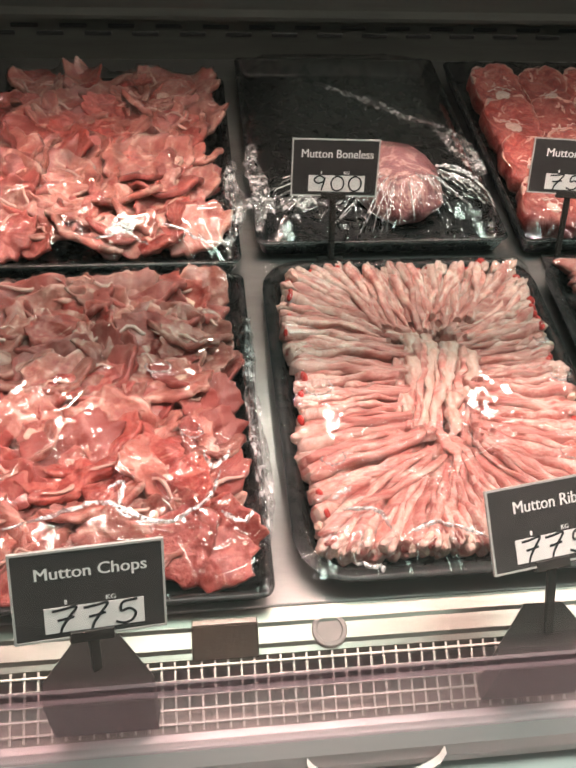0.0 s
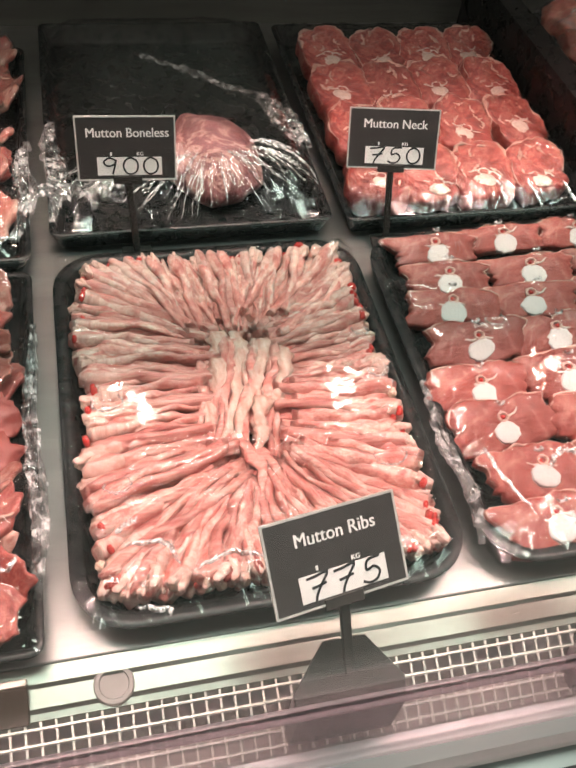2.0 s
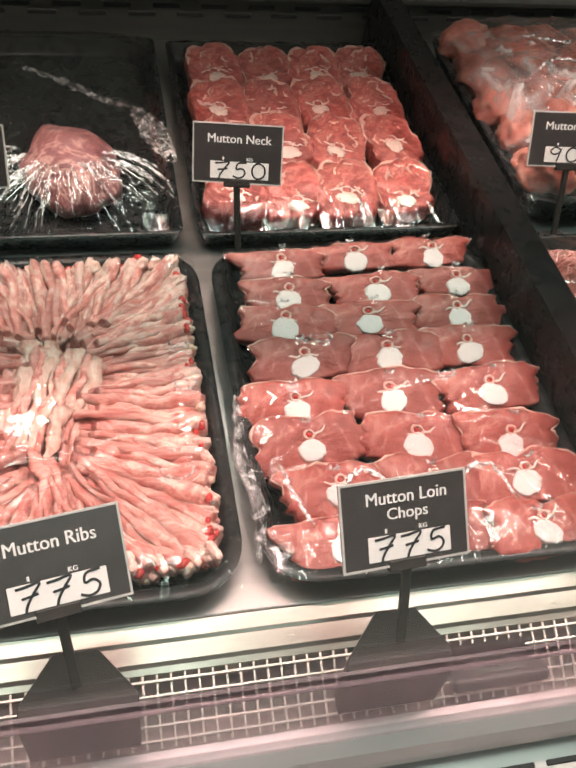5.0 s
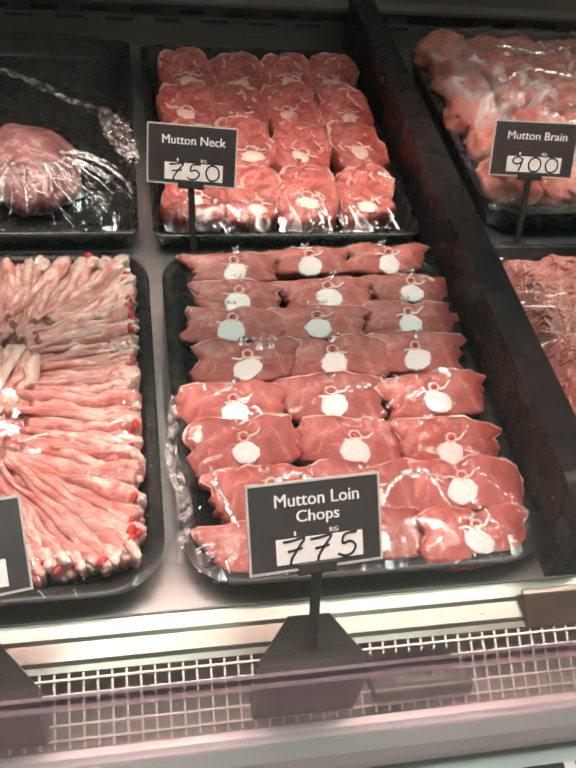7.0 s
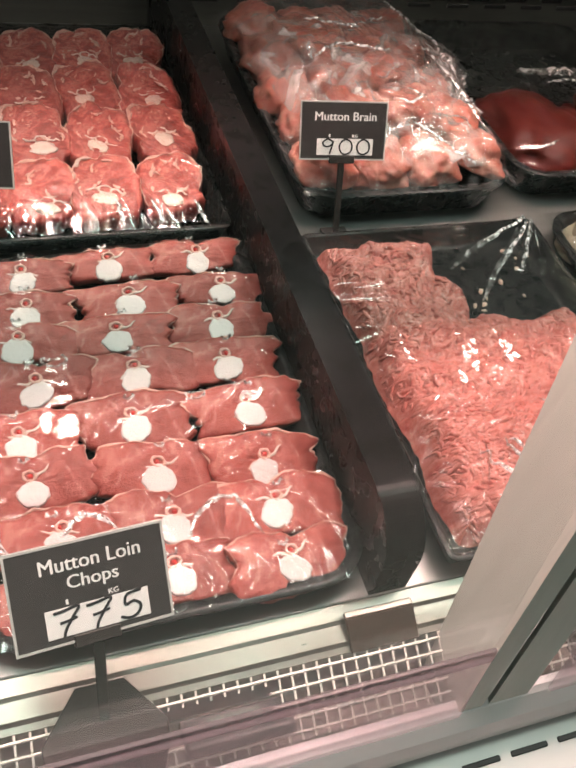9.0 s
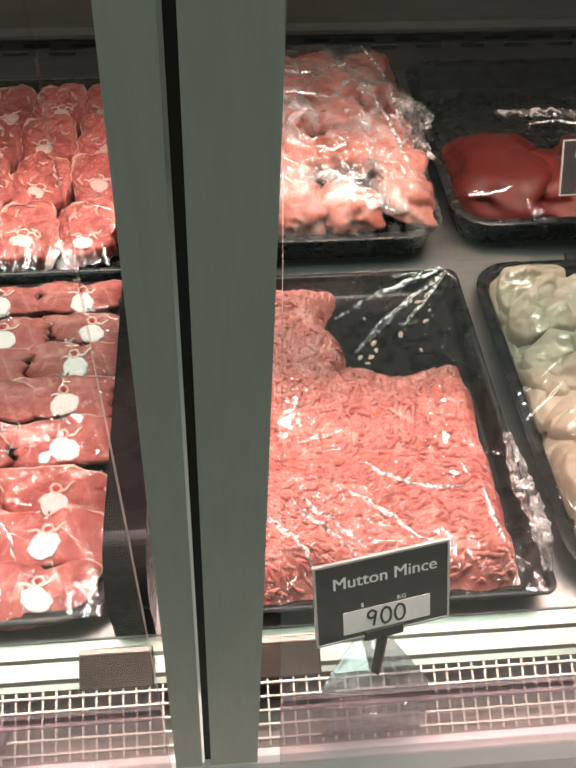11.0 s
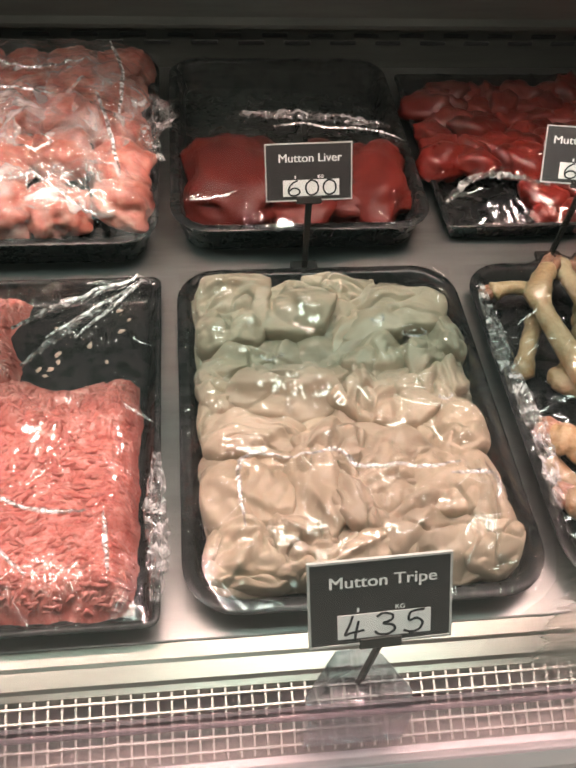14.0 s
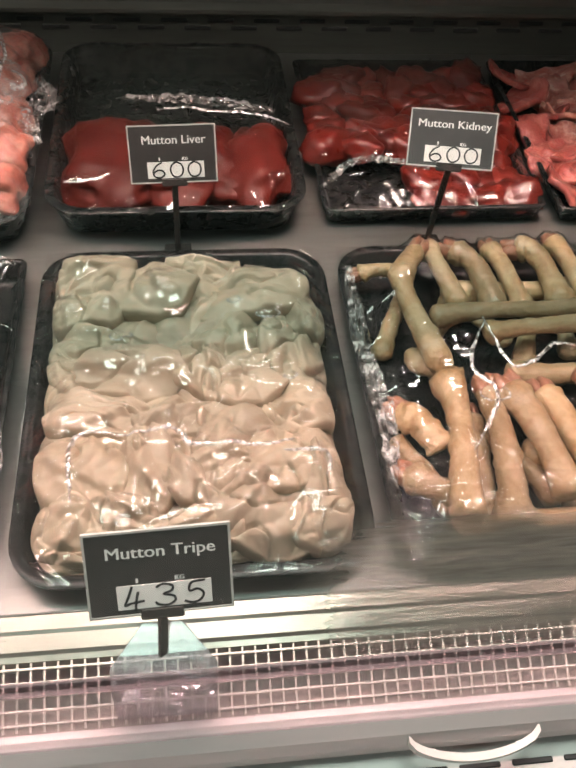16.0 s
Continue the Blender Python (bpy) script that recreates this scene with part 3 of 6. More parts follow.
def price_card(x, y, z, yaw, lean, roll, lines, price, footx, footz, footy, clear_base=False, front=True, pen=(-0.027, 0.034, 0.0066, 0.0234)):
    say = " ".join(t for t, _ in lines)
    base_kind = "smoked acrylic" if clear_base else "black plastic"
    thing = empty("price_card", pose(footx, footy, footz), f"dark slate {say} price card on a {base_kind} stand", "price card", "price cards")
    local = pose(x - footx, y - footy, z - footz, 0, 0, yaw) @ pose(0, 0, 0, -lean) @ pose(0, 0, 0, 0, -roll)
    card = part("card", bm_box(-CW / 2 + 0.0012, CW / 2 - 0.0012, -0.0009, 0.0009, 0.0012, CH - 0.0012, 0.0003, 1), M_CARD, thing, m=local)
    sleeve = bmesh.new()
    for bx in ((-CW / 2, CW / 2, CH - 0.0016, CH), (-CW / 2, CW / 2, 0, 0.0016), (-CW / 2, -CW / 2 + 0.0016, 0.0016, CH - 0.0016), (CW / 2 - 0.0016, CW / 2, 0.0016, CH - 0.0016)):
        bm_box(bx[0], bx[1], -0.0014, 0.0014, bx[2], bx[3], 0, bm=sleeve)
    part("sleeve", sleeve, M_EDGE, card, "thin grey plastic edge")
    top = CH - 0.0165 if len(lines) == 1 else CH - 0.0135
    for i, (t, w) in enumerate(lines):
        h = 0.0092 if "p" not in t and "y" not in t else 0.0112
        part("title", lettering(t, CW * w, h, 0.002, top - 0.0125 * i - (0.001 if h > 0.01 else 0), -0.0012, M_PRINT), None, card, "white printed title")
    part("price_label", bm_box(-0.030, 0.035, -0.0013, -0.0008, 0.0055, 0.0240), M_PAPER, card, "white paper price label")
    part("price", handwriting(price, *pen, -0.00165), None, card, "handwritten black price digits")
    part("unit", lettering("KG", 0.0062, 0.0034, 0.0135, 0.0272, -0.0012, M_PRINT), None, card)
    part("currency_mark", bm_box(-0.0165, -0.0148, -0.00125, -0.0009, 0.0256, 0.0288), M_PRINT, card)
    # clip, stem and foot
    m0 = M_BASE
    clip = part("clip", bm_box(-0.015, 0.015, -0.002, 0.0045, -0.004, 0.005, 0.001, 1), m0, thing, m=local)
    p, q = Vector((x - footx, y - footy, z - footz - 0.002)), Vector((0, 0, 0.004))
    d = p - q
    st = bm_box(-0.0036, 0.0036, -0.002, 0.002, 0, d.length, 0.0006, 1)
    part("stem", st, m0, thing, m=Matrix.Translation(q) @ d.to_track_quat("Z", "Y").to_matrix().to_4x4() )
    mt = M_SMOKE if clear_base else M_BASE
    if front:
        # a wedge: its sloping top faces the shopper, its front drops to the grille
        outline = [(-0.016, 0.022), (0.016, 0.022), (0.042, -0.006), (0.041, -0.021), (-0.041, -0.021), (-0.042, -0.006)]
        rings = [[(a * k, b, 0.742 - footz) for a, b in outline] for k in (1.0,)] + [[(a, b, 0.62 * b - 0.001) for a, b in outline], [(a * 0.975, b * 0.96, 0.62 * b) for a, b in outline]]
    else:
        outline = [(-0.016, 0.012), (0.016, 0.012), (0.018, -0.012), (-0.018, -0.012)]
        rings = [[(a, b, zz) for a, b in outline] for zz in (0.0, 0.004)] + [[(a * 0.97, b * 0.95, 0.005) for a, b in outline]]
    part("foot", ring_mesh("foot", rings, mt, smooth=False), None, thing, ("clear smoked acrylic" if clear_base else "flat black") + " foot")
    return thing


FZ = 0.818
price_card(-0.090, 0.217, 0.901, 9.9, 33.5, -5.6, [("Mutton Chops", 0.72)], "775", -0.096, FZ, 0.227)
price_card(0.252, 0.256, 0.883, 12.6, 47.9, -3.7, [("Mutton Ribs", 0.60)], "775", 0.258, FZ, 0.228)
price_card(0.498, 0.261, 0.884, 7.3, 43.9, -3.4, [("Mutton Loin", 0.63), ("Chops", 0.32)], "775", 0.497, FZ, 0.229)
price_card(0.939, 0.223, 0.903, 13.0, 27.2, -3.6, [("Mutton Mince", 0.76)], "900", 0.942, FZ, 0.227, True, pen=(-0.014, 0.017, 0.0085, 0.0215))
price_card(1.275, 0.222, 0.905, 1.1, 32.8, 1.0, [("Mutton Tripe", 0.74)], "435", 1.271, FZ, 0.227, True)
price_card(0.153, 0.751, 0.867, -3.0, 20.0, 0.0, [("Mutton Boneless", 0.82)], "900", 0.158, DECK + 0.0005, 0.742, front=False)
price_card(0.445, 0.760, 0.858, -14.9, 25.5, 4.2, [("Mutton Neck", 0.70)], "750", 0.448, DECK + 0.0005, 0.735, front=False)
price_card(0.858, 0.776, 0.861, -15.0, 23.4, 6.0, [("Mutton Brain", 0.70)], "900", 0.860, DECK + 0.0005, 0.748, front=False)
price_card(1.292, 0.770, 0.869, -1.7, 25.8, 2.5, [("Mutton Liver", 0.72)], "600", 1.292, DECK + 0.0005, 0.762, front=False)
price_card(1.611, 0.756, 0.895, -16.4, 38.5, 4.4, [("Mutton Kidney", 0.84)], "600", 1.611, DECK + 0.0005, 0.770, front=False)

# ---------- meat ----------
M_MEAT = material("red_mutton", [(0.30, (0.22, 0.040, 0.034)), (0.46, (0.295, 0.070, 0.060)), (0.515, (0.33, 0.092, 0.080)), (0.53, (0.40, 0.145, 0.125)), (0.55, (0.32, 0.085, 0.073)), (0.72, (0.24, 0.052, 0.045))], 13, 0.40, 0, 0.25, 160, 0.14, coat=0.14, sss=0.12, vary=0.18, dist=0.9, spec=0.4)
M_MARBLED = material("marbled_mutton", [(0.30, (0.15, 0.016, 0.014)), (0.44, (0.25, 0.038, 0.031)), (0.49, (0.33, 0.064, 0.052)), (0.53, (0.43, 0.140, 0.115)), (0.56, (0.33, 0.068, 0.056)), (0.60, (0.27, 0.040, 0.033)), (0.64, (0.54, 0.27, 0.22)), (0.70, (0.33, 0.068, 0.056))], 24, 0.36, 0, 0.40, 120, 0.22, coat=0.25, sss=0.12, vary=0.18, dist=2.0)
M_PALE_MEAT = material("pale_mutton", [(0.28, (0.21, 0.042, 0.035)), (0.44, (0.31, 0.095, 0.077)), (0.53, (0.38, 0.160, 0.130)), (0.60, (0.55, 0.35, 0.295)), (0.66, (0.37, 0.150, 0.122))], 26, 0.36, 0, 0.35, 120, 0.22, coat=0.2, sss=0.12, vary=0.22, dist=1.3)
M_RIB = material("rib_fat", [(0.30, (0.32, 0.080, 0.070)), (0.42, (0.45, 0.15, 0.13)), (0.52, (0.56, 0.27, 0.235)), (0.64, (0.70, 0.50, 0.44))], 24, 0.36, 0, 0.4, 70, 0.35, coat=0.12, sss=0.15, vary=0.16, stretch=(0.25, 3.5, 3.5), bump_stretch=(0.25, 2, 2))
M_RIB_FAT = material("rib_end_fat", [(0.32, (0.46, 0.20, 0.17)), (0.46, (0.60, 0.38, 0.33)), (0.7, (0.72, 0.56, 0.50))], 50, 0.36, 0, 0.4, 90, coat=0.3, sss=0.15, vary=0.12)
M_TAIL = material("rib_tail_fat", [(0.36, (0.42, 0.16, 0.13)), (0.46, (0.52, 0.31, 0.26)), (0.60, (0.60, 0.45, 0.39))], 75, 0.38, 0, 0.4, 90, coat=0.15, sss=0.15, stretch=(2, 0.4, 2))
M_FAT = material("white_fat", [(0.3, (0.54, 0.34, 0.27)), (0.6, (0.66, 0.48, 0.39)), (0.8, (0.74, 0.60, 0.51))], 40, 0.38, 0, 0.2, 120, coat=0.2, sss=0.15, vary=0.06)
M_PINK_FAT = material("pink_fat", [(0.3, (0.46, 0.24, 0.20)), (0.6, (0.58, 0.38, 0.32)), (0.8, (0.64, 0.48, 0.42))], 60, 0.36, 0, 0.2, 120, coat=0.2, sss=0.12, vary=0.15)
M_BONE = material("cut_bone", [(0.3, (0.46, 0.32, 0.28)), (0.5, (0.57, 0.47, 0.42)), (0.8, (0.50, 0.30, 0.26))], 110, 0.4, 0, 0.2, 200, coat=0.2, vary=0.10)
M_MARROW = material("red_marrow", [(0.3, (0.38, 0.02, 0.02)), (0.7, (0.52, 0.06, 0.05))], 60, 0.25, 0, 0.2, 200, coat=0.4)
M_MINCE = material("minced_mutton", [(0.30, (0.28, 0.060, 0.049)), (0.45, (0.37, 0.106, 0.088)), (0.56, (0.44, 0.165, 0.14)), (0.66, (0.57, 0.34, 0.30))], 60, 0.40, 0, 0.15, 260, 0.45, coat=0.3, sss=0.1, dist=0.6)
nt = M_MINCE.node_tree
pr = nt.nodes["Principled BSDF"]
geo, hs, mr = (nt.nodes.new(k) for k in ("ShaderNodeNewGeometry", "ShaderNodeHueSaturation", "ShaderNodeMapRange"))
mr.inputs[3].default_value, mr.inputs[4].default_value = 0.88, 1.12
nt.links.new(geo.outputs["Random Per Island"], mr.inputs[0])
nt.links.new(mr.outputs[0], hs.inputs["Value"])
nt.links.new(pr.inputs["Base Color"].links[0].from_socket, hs.inputs["Color"])
nt.links.new(hs.outputs[0], pr.inputs["Base Color"])
M_TRIPE = material("cream_tripe", [(0.3, (0.262, 0.210, 0.150)), (0.5, (0.325, 0.270, 0.200)), (0.75, (0.385, 0.332, 0.260))], 18, 0.50, 0, 0.14, 160, 0.25, coat=0.03, sss=0.05, vary=0.14)
M_BRAIN = material("pink_brain", [(0.28, (0.29, 0.042, 0.028)), (0.44, (0.34, 0.100, 0.072)), (0.58, (0.39, 0.180, 0.140)), (0.74, (0.46, 0.31, 0.26))], 22, 0.45, 0, 0.4, 90, 0.3, coat=0.08, sss=0.12, vary=0.25, dist=1.2)
M_LIVER = material("dark_liver", [(0.3, (0.062, 0.008, 0.006)), (0.7, (0.100, 0.014, 0.010))], 12, 0.45, 0, 0.15, 60, coat=0.0, sss=0.05, vary=0.2, spec=0.15)
M_KIDNEY = material("red_kidney", [(0.3, (0.095, 0.008, 0.006)), (0.6, (0.16, 0.018, 0.012)), (0.8, (0.24, 0.055, 0.036))], 26, 0.3, 0, 0.16, 90, coat=0.2, sss=0.08, vary=0.3)
M_JOINT = material("boned_mutton", [(0.32, (0.085, 0.024, 0.026)), (0.42, (0.16, 0.058, 0.060)), (0.50, (0.20, 0.084, 0.084)), (0.54, (0.36, 0.22, 0.20)), (0.58, (0.17, 0.062, 0.062)), (0.70, (0.28, 0.145, 0.138))], 14, 0.5, 0, 0.3, 90, 0.25, coat=0.0, sss=0.12, dist=2.2)
M_FOOT = material("singed_trotter", [(0.26, (0.14, 0.075, 0.036)), (0.42, (0.29, 0.185, 0.095)), (0.56, (0.38, 0.265, 0.160)), (0.70, (0.46, 0.34, 0.24))], 24, 0.34, 0, 0.5, 70, coat=0.3, sss=0.12, vary=0.3, dist=1.0)
M_HOOF = material("pink_hoof_end", [(0.3, (0.17, 0.055, 0.036)), (0.6, (0.31, 0.15, 0.095)), (0.8, (0.46, 0.31, 0.21))], 30, 0.35, 0, 0.2, 120, coat=0.3, sss=0.1)
FLOORZ = DECK + 0.004
rng = random.Random(7)


def nz(p, f, seed):
    return noise.noise(Vector((p[0] * f + seed * 7.3, p[1] * f - seed * 3.1, p[2] * f + seed * 5.7)))


_ico = {}


def ico(sub):
    if sub not in _ico:
        b = bmesh.new()
        bmesh.ops.create_icosphere(b, subdivisions=sub, radius=1)
        _ico[sub] = ([tuple(v.co) for v in b.verts], [tuple(v.index for v in f.verts) for f in b.faces])
        b.free()
    return _ico[sub]


def blob(name, size, mat, seed, sub=3, amp=0.18, freq=1.6, ridge=0.0, ridge_freq=2.2, box=0.0, flat=0.35):
    """A lump: an uneven ball, pressed flat below; ridge cuts folds into it, box squares it."""
    vs, fs = ico(sub)
    out = []
    for x, y, z in vs:
        if box:
            m = max(abs(x), abs(y), abs(z))
            k = (1 - box) + box / m * 0.86
        else:
            k = 1.0
        k *= 1 + amp * nz((x, y, z), freq, seed) + 0.35 * amp * nz((x, y, z), freq * 2.7, seed + 3)
        if ridge:
            a = abs(nz((x, y, z), ridge_freq, seed + 11))
            b = abs(nz((x, y, z), ridge_freq * 2.1, seed + 17))
            k += ridge * (min(a * 3.2, 1.0) - 0.6) + ridge * 0.4 * (min(b * 3.0, 1.0) - 0.6)
        zz = z * k
        if zz < -flat:
            zz = -flat + (zz + flat) * 0.08
        out.append((x * k * size[0], y * k * size[1], (zz + flat) * size[2]))
    return mesh_of(name, out, fs, mat)


def slice_mesh(name, w, h, t, seed, mat, notch=0.12, power=2.8, rough=0.06, bow=0.0, ripple=0.0):
    """A cut slice: an uneven outline in x and y, domed faces, its top side up."""
    n, out, fs = 52, [], []
    prof = [(0.0, 1.0), (0.2, 1.0), (0.4, 1.0), (0.58, 1.0), (0.74, 1.0), (0.87, 0.98), (0.95, 0.93), (0.985, 0.80), (1.0, 0.45), (0.985, 0.12), (0.95, 0.0)]
    for s, zt in prof[1:]:
        for i in range(n):
            a = 2 * math.pi * i / n
            c, sn = math.cos(a), math.sin(a)
            r = (abs(c) ** power + abs(sn) ** power) ** (-1 / power)
            r *= 1 + rough * 1.6 * nz((c * 1.5, sn * 1.5, 0), 1.7, seed) + rough * 0.7 * nz((c * 1.5, sn * 1.5, 0), 4.5, seed + 9) - notch * math.exp(-((c / 0.22) ** 2)) * (0.6 if sn > 0 else 0.9)
            x, y = c * r * s * w / 2, sn * r * s * h / 2
            z = t * zt + bow * (x / w) ** 2 * 4 + ripple * nz((x, y, 0), 34, seed + 5) + 0.45 * ripple * nz((x, y, 0), 85, seed + 8) + 0.10 * t * nz((x, y, 0), 70, seed) + 0.05 * t * nz((x, y, 0), 190, seed)
            out.append((x, y, z))
    out.append((0, 0, t + ripple * nz((0, 0, 0), 34, seed + 5)))
    m = len(prof) - 1
    for k in range(m - 1):
        for i in range(n):
            fs.append((k * n + i, (k + 1) * n + i, (k + 1) * n + (i + 1) % n, k * n + (i + 1) % n))
    for i in range(n):
        fs.append((len(out) - 1, i, (i + 1) % n))
    fs.append(tuple((m - 1) * n + i for i in range(n))[::-1])
    return mesh_of(name, out, fs, mat)


def tube(name, pts, radii, mat, sides=10, squash=1.0, seed=0, lump=0.0):
    pts = [Vector(p) for p in pts]
    vs, fs, up = [], [], Vector((0, 0, 1))
    for i, (p, r) in enumerate(zip(pts, radii)):
        d = (pts[min(i + 1, len(pts) - 1)] - pts[max(i - 1, 0)]).normalized()
        a = d.cross(up)
        a = a.normalized() if a.length > 1e-4 else Vector((1, 0, 0))
        b = a.cross(d)
        for k in range(sides):
            t = 2 * math.pi * k / sides
            q = 1 + lump * nz((math.cos(t), math.sin(t), i * 0.5), 1.3, seed)
            vs.append(tuple(p + (a * math.cos(t) + b * math.sin(t) * squash) * r * q))
    n = len(pts)
    for i in range(n - 1):
        for k in range(sides):
            fs.append((i * sides + k, i * sides + (k + 1) % sides, (i + 1) * sides + (k + 1) % sides, (i + 1) * sides + k))
    fs += [tuple(range(sides))[::-1], tuple(range((n - 1) * sides, n * sides))]
    return mesh_of(name, vs, fs, mat)


# loin chops: eight lapped rows of three, two lobes of lean round a cut backbone
M_LOIN = material("loin_lean", [(0.30, (0.165, 0.024, 0.020)), (0.44, (0.245, 0.047, 0.038)), (0.54, (0.305, 0.078, 0.064)), (0.60, (0.37, 0.135, 0.112)), (0.66, (0.26, 0.053, 0.044))], 22, 0.42, 0, 0.30, 220, 0.25, coat=0.12, sss=0.15, vary=0.16, dist=1.2, spec=0.4)


def fat_seams(ma):
    """Pale seams between the muscles of a chop, drawn in the chop's own measure."""
    nt_ = ma.node_tree
    pr_ = nt_.nodes["Principled BSDF"]
    tc_, sp_ = nt_.nodes.new("ShaderNodeTexCoord"), nt_.nodes.new("ShaderNodeSeparateXYZ")
    nt_.links.new(tc_.outputs["Object"], sp_.inputs[0])
    wob = noise_node(nt_, 45, 3, 0.6)
    thin = noise_node(nt_, 70, 3, 0.6)

    def calc(op, a, b=0.0, c=0.0):
        m_ = nt_.nodes.new("ShaderNodeMath")
        m_.operation = op
        for sock, v_ in zip(m_.inputs, (a, b, c)):
            if isinstance(v_, bpy.types.NodeSocket):
                nt_.links.new(v_, sock)
            else:
                sock.default_value = v_
        return m_.outputs[0]
    ax = calc("ABSOLUTE", sp_.outputs["X"])
    shift = calc("MULTIPLY_ADD", wob.outputs[0], 0.022, -0.011)
    ax = calc("ADD", ax, shift)
    masks = []
    for place, slope, wide in ((0.010, 0.25, 0.0016), (0.030, -0.45, 0.0010)):
        line_ = calc("MULTIPLY_ADD", sp_.outputs["Y"], slope, place)
        gap = calc("ABSOLUTE", calc("SUBTRACT", ax, line_))
        mr_ = nt_.nodes.new("ShaderNodeMapRange")
        mr_.inputs[1].default_value, mr_.inputs[2].default_value = wide * 2.2, wide * 0.5
        nt_.links.new(gap, mr_.inputs[0])
        masks.append(mr_.outputs[0])
    fac_ = calc("MAXIMUM", masks[0], masks[1])
    fade = nt_.nodes.new("ShaderNodeMapRange")
    fade.inputs[1].default_value, fade.inputs[2].default_value = 0.42, 0.60
    fade.inputs[4].default_value = 0.5
    nt_.links.new(thin.outputs[0], fade.inputs[0])
    fac_ = calc("MULTIPLY", calc("MULTIPLY", fac_, fade.outputs[0]), 0.6)
    col_ = mix_rgb(nt_, fac_, pr_.inputs["Base Color"].links[0].from_socket, (0.56, 0.34, 0.29))
    nt_.links.new(col_, pr_.inputs["Base Color"])


fat_seams(M_LOIN)


def chop_outline(seed, c, sn):
    """Radius factor of a chop: broad, with raised upper corners, two lower lobes and a ragged rim."""
    a = math.degrees(math.atan2(sn, c)) % 360
    r = (abs(c) ** 3.4 + abs(sn) ** 3.4) ** (-1 / 3.4)
    for at, wide, gain in ((148, 13, 0.10), (32, 13, 0.10), (270, 15, -0.13), (90, 20, -0.05), (222, 14, 0.05), (318, 14, 0.05)):
        d = (a - at + 180) % 360 - 180
        r *= 1 + gain * math.exp(-(d / wide) ** 2)
    return r * (1 + 0.26 * nz((c, sn, 0), 1.6, seed) + 0.13 * nz((c, sn, 0), 4.5, seed + 9) + 0.06 * nz((c, sn, 0), 11, seed + 4))


LW, LH, LT = 0.0515, 0.0305, 0.014


def chop_mesh(seed):
    n, out, fs = 80, [], []
    prof = [(0.16, 1.0), (0.32, 1.0), (0.48, 1.0), (0.64, 1.0), (0.78, 1.0), (0.89, 0.97), (0.96, 0.90), (0.99, 0.74), (1.0, 0.45), (0.985, 0.12), (0.95, 0.0)]
    for s, zt in prof:
        for i in range(n):
            a = 2 * math.pi * i / n
            c, sn = math.cos(a), math.sin(a)
            r = chop_outline(seed, c, sn)
            x, y = c * r * s * LW, sn * r * s * LH
            lobe = 0.0030 * math.exp(-((abs(x) - 0.027) / 0.014) ** 2 - (y / 0.020) ** 2)
            seam = 0.0016 * math.exp(-((abs(x) - 0.011 - 0.2 * y) / 0.0022) ** 2)
            out.append((x, y, LT * zt + (lobe - seam) * min(1, zt * 1.2) + 0.0013 * nz((x, y, 0), 75, seed) + 0.0006 * nz((x, y, 0), 200, seed + 1)))
    out.append((0, 0, LT))
    m = len(prof)
    for k in range(m - 1):
        for i in range(n):
            fs.append((k * n + i, (k + 1) * n + i, (k + 1) * n + (i + 1) % n, k * n + (i + 1) % n))
    fs += [(len(out) - 1, i, (i + 1) % n) for i in range(n)]
    fs.append(tuple((m - 1) * n + i for i in range(n))[::-1])
    return mesh_of("lean", out, fs, M_LOIN)


def chop_fat(seed):
    """The skin of fat along the upper rim, uneven and thickest at the corners."""
    pts, rad = [], []
    for i in range(33):
        a = radians(200 - 220 * i / 32)
        c, sn = math.cos(a), math.sin(a)
        r = chop_outline(seed, c, sn) * 0.985
        pts.append((c * r * LW, sn * r * LH, 0.0112 + 0.0007 * nz((c, sn, 0), 5, seed)))
        rad.append((0.0003 + 0.0026 * max(0, nz((c, sn, 1), 3.5, seed) + 0.10)) * min(1, 0.2 + 3 * min(i, 32 - i) / 32))
    return tube("fat_edge", pts, rad, M_PINK_FAT, 7, 1.5, seed, 0.3)


loin_me = [chop_mesh(20 + 7 * k) for k in range(8)]
fat_me = [chop_fat(20 + 7 * k) for k in range(8)]
M_DISC = material("white_cut_bone", [(0.3, (0.50, 0.44, 0.42)), (0.5, (0.58, 0.54, 0.53)), (0.8, (0.54, 0.45, 0.43))], 90, 0.45, 0, 0.25, 300, vary=0.08)
disc_me = [slice_mesh("bone", 0.0285, 0.0250, 0.006, 50 + k, M_DISC, notch=0.02, power=2.1, rough=0.09, ripple=0.0006) for k in range(5)]
canal_me = [tube("canal", [((0.0048 + 0.001 * (k % 2)) * math.cos(2 * math.pi * i / 16), 0.0042 * math.sin(2 * math.pi * i / 16), 0.0004 * math.sin(3 * i + k)) for i in range(17)], [0.0013 * (1 + 0.4 * math.sin(2.1 * i + k)) for i in range(17)], M_PINK_FAT, 7) for k in range(3)]
marrow2 = blob("marrow", (0.0024, 0.0020, 0.0012), M_MARROW, 945, 2, 0.3, 2)
wing_me = [tube("bone_wing", [(0.004 + 0.0032 * i, 0.0012 * math.sin(i * 1.4 + k) + 0.0008 * i, 0.0) for i in range(6)], [0.0012, 0.0015, 0.0011, 0.0013, 0.0009, 0.0004], M_BONE, 7, 0.6, k, 0.5) for k in range(3)]
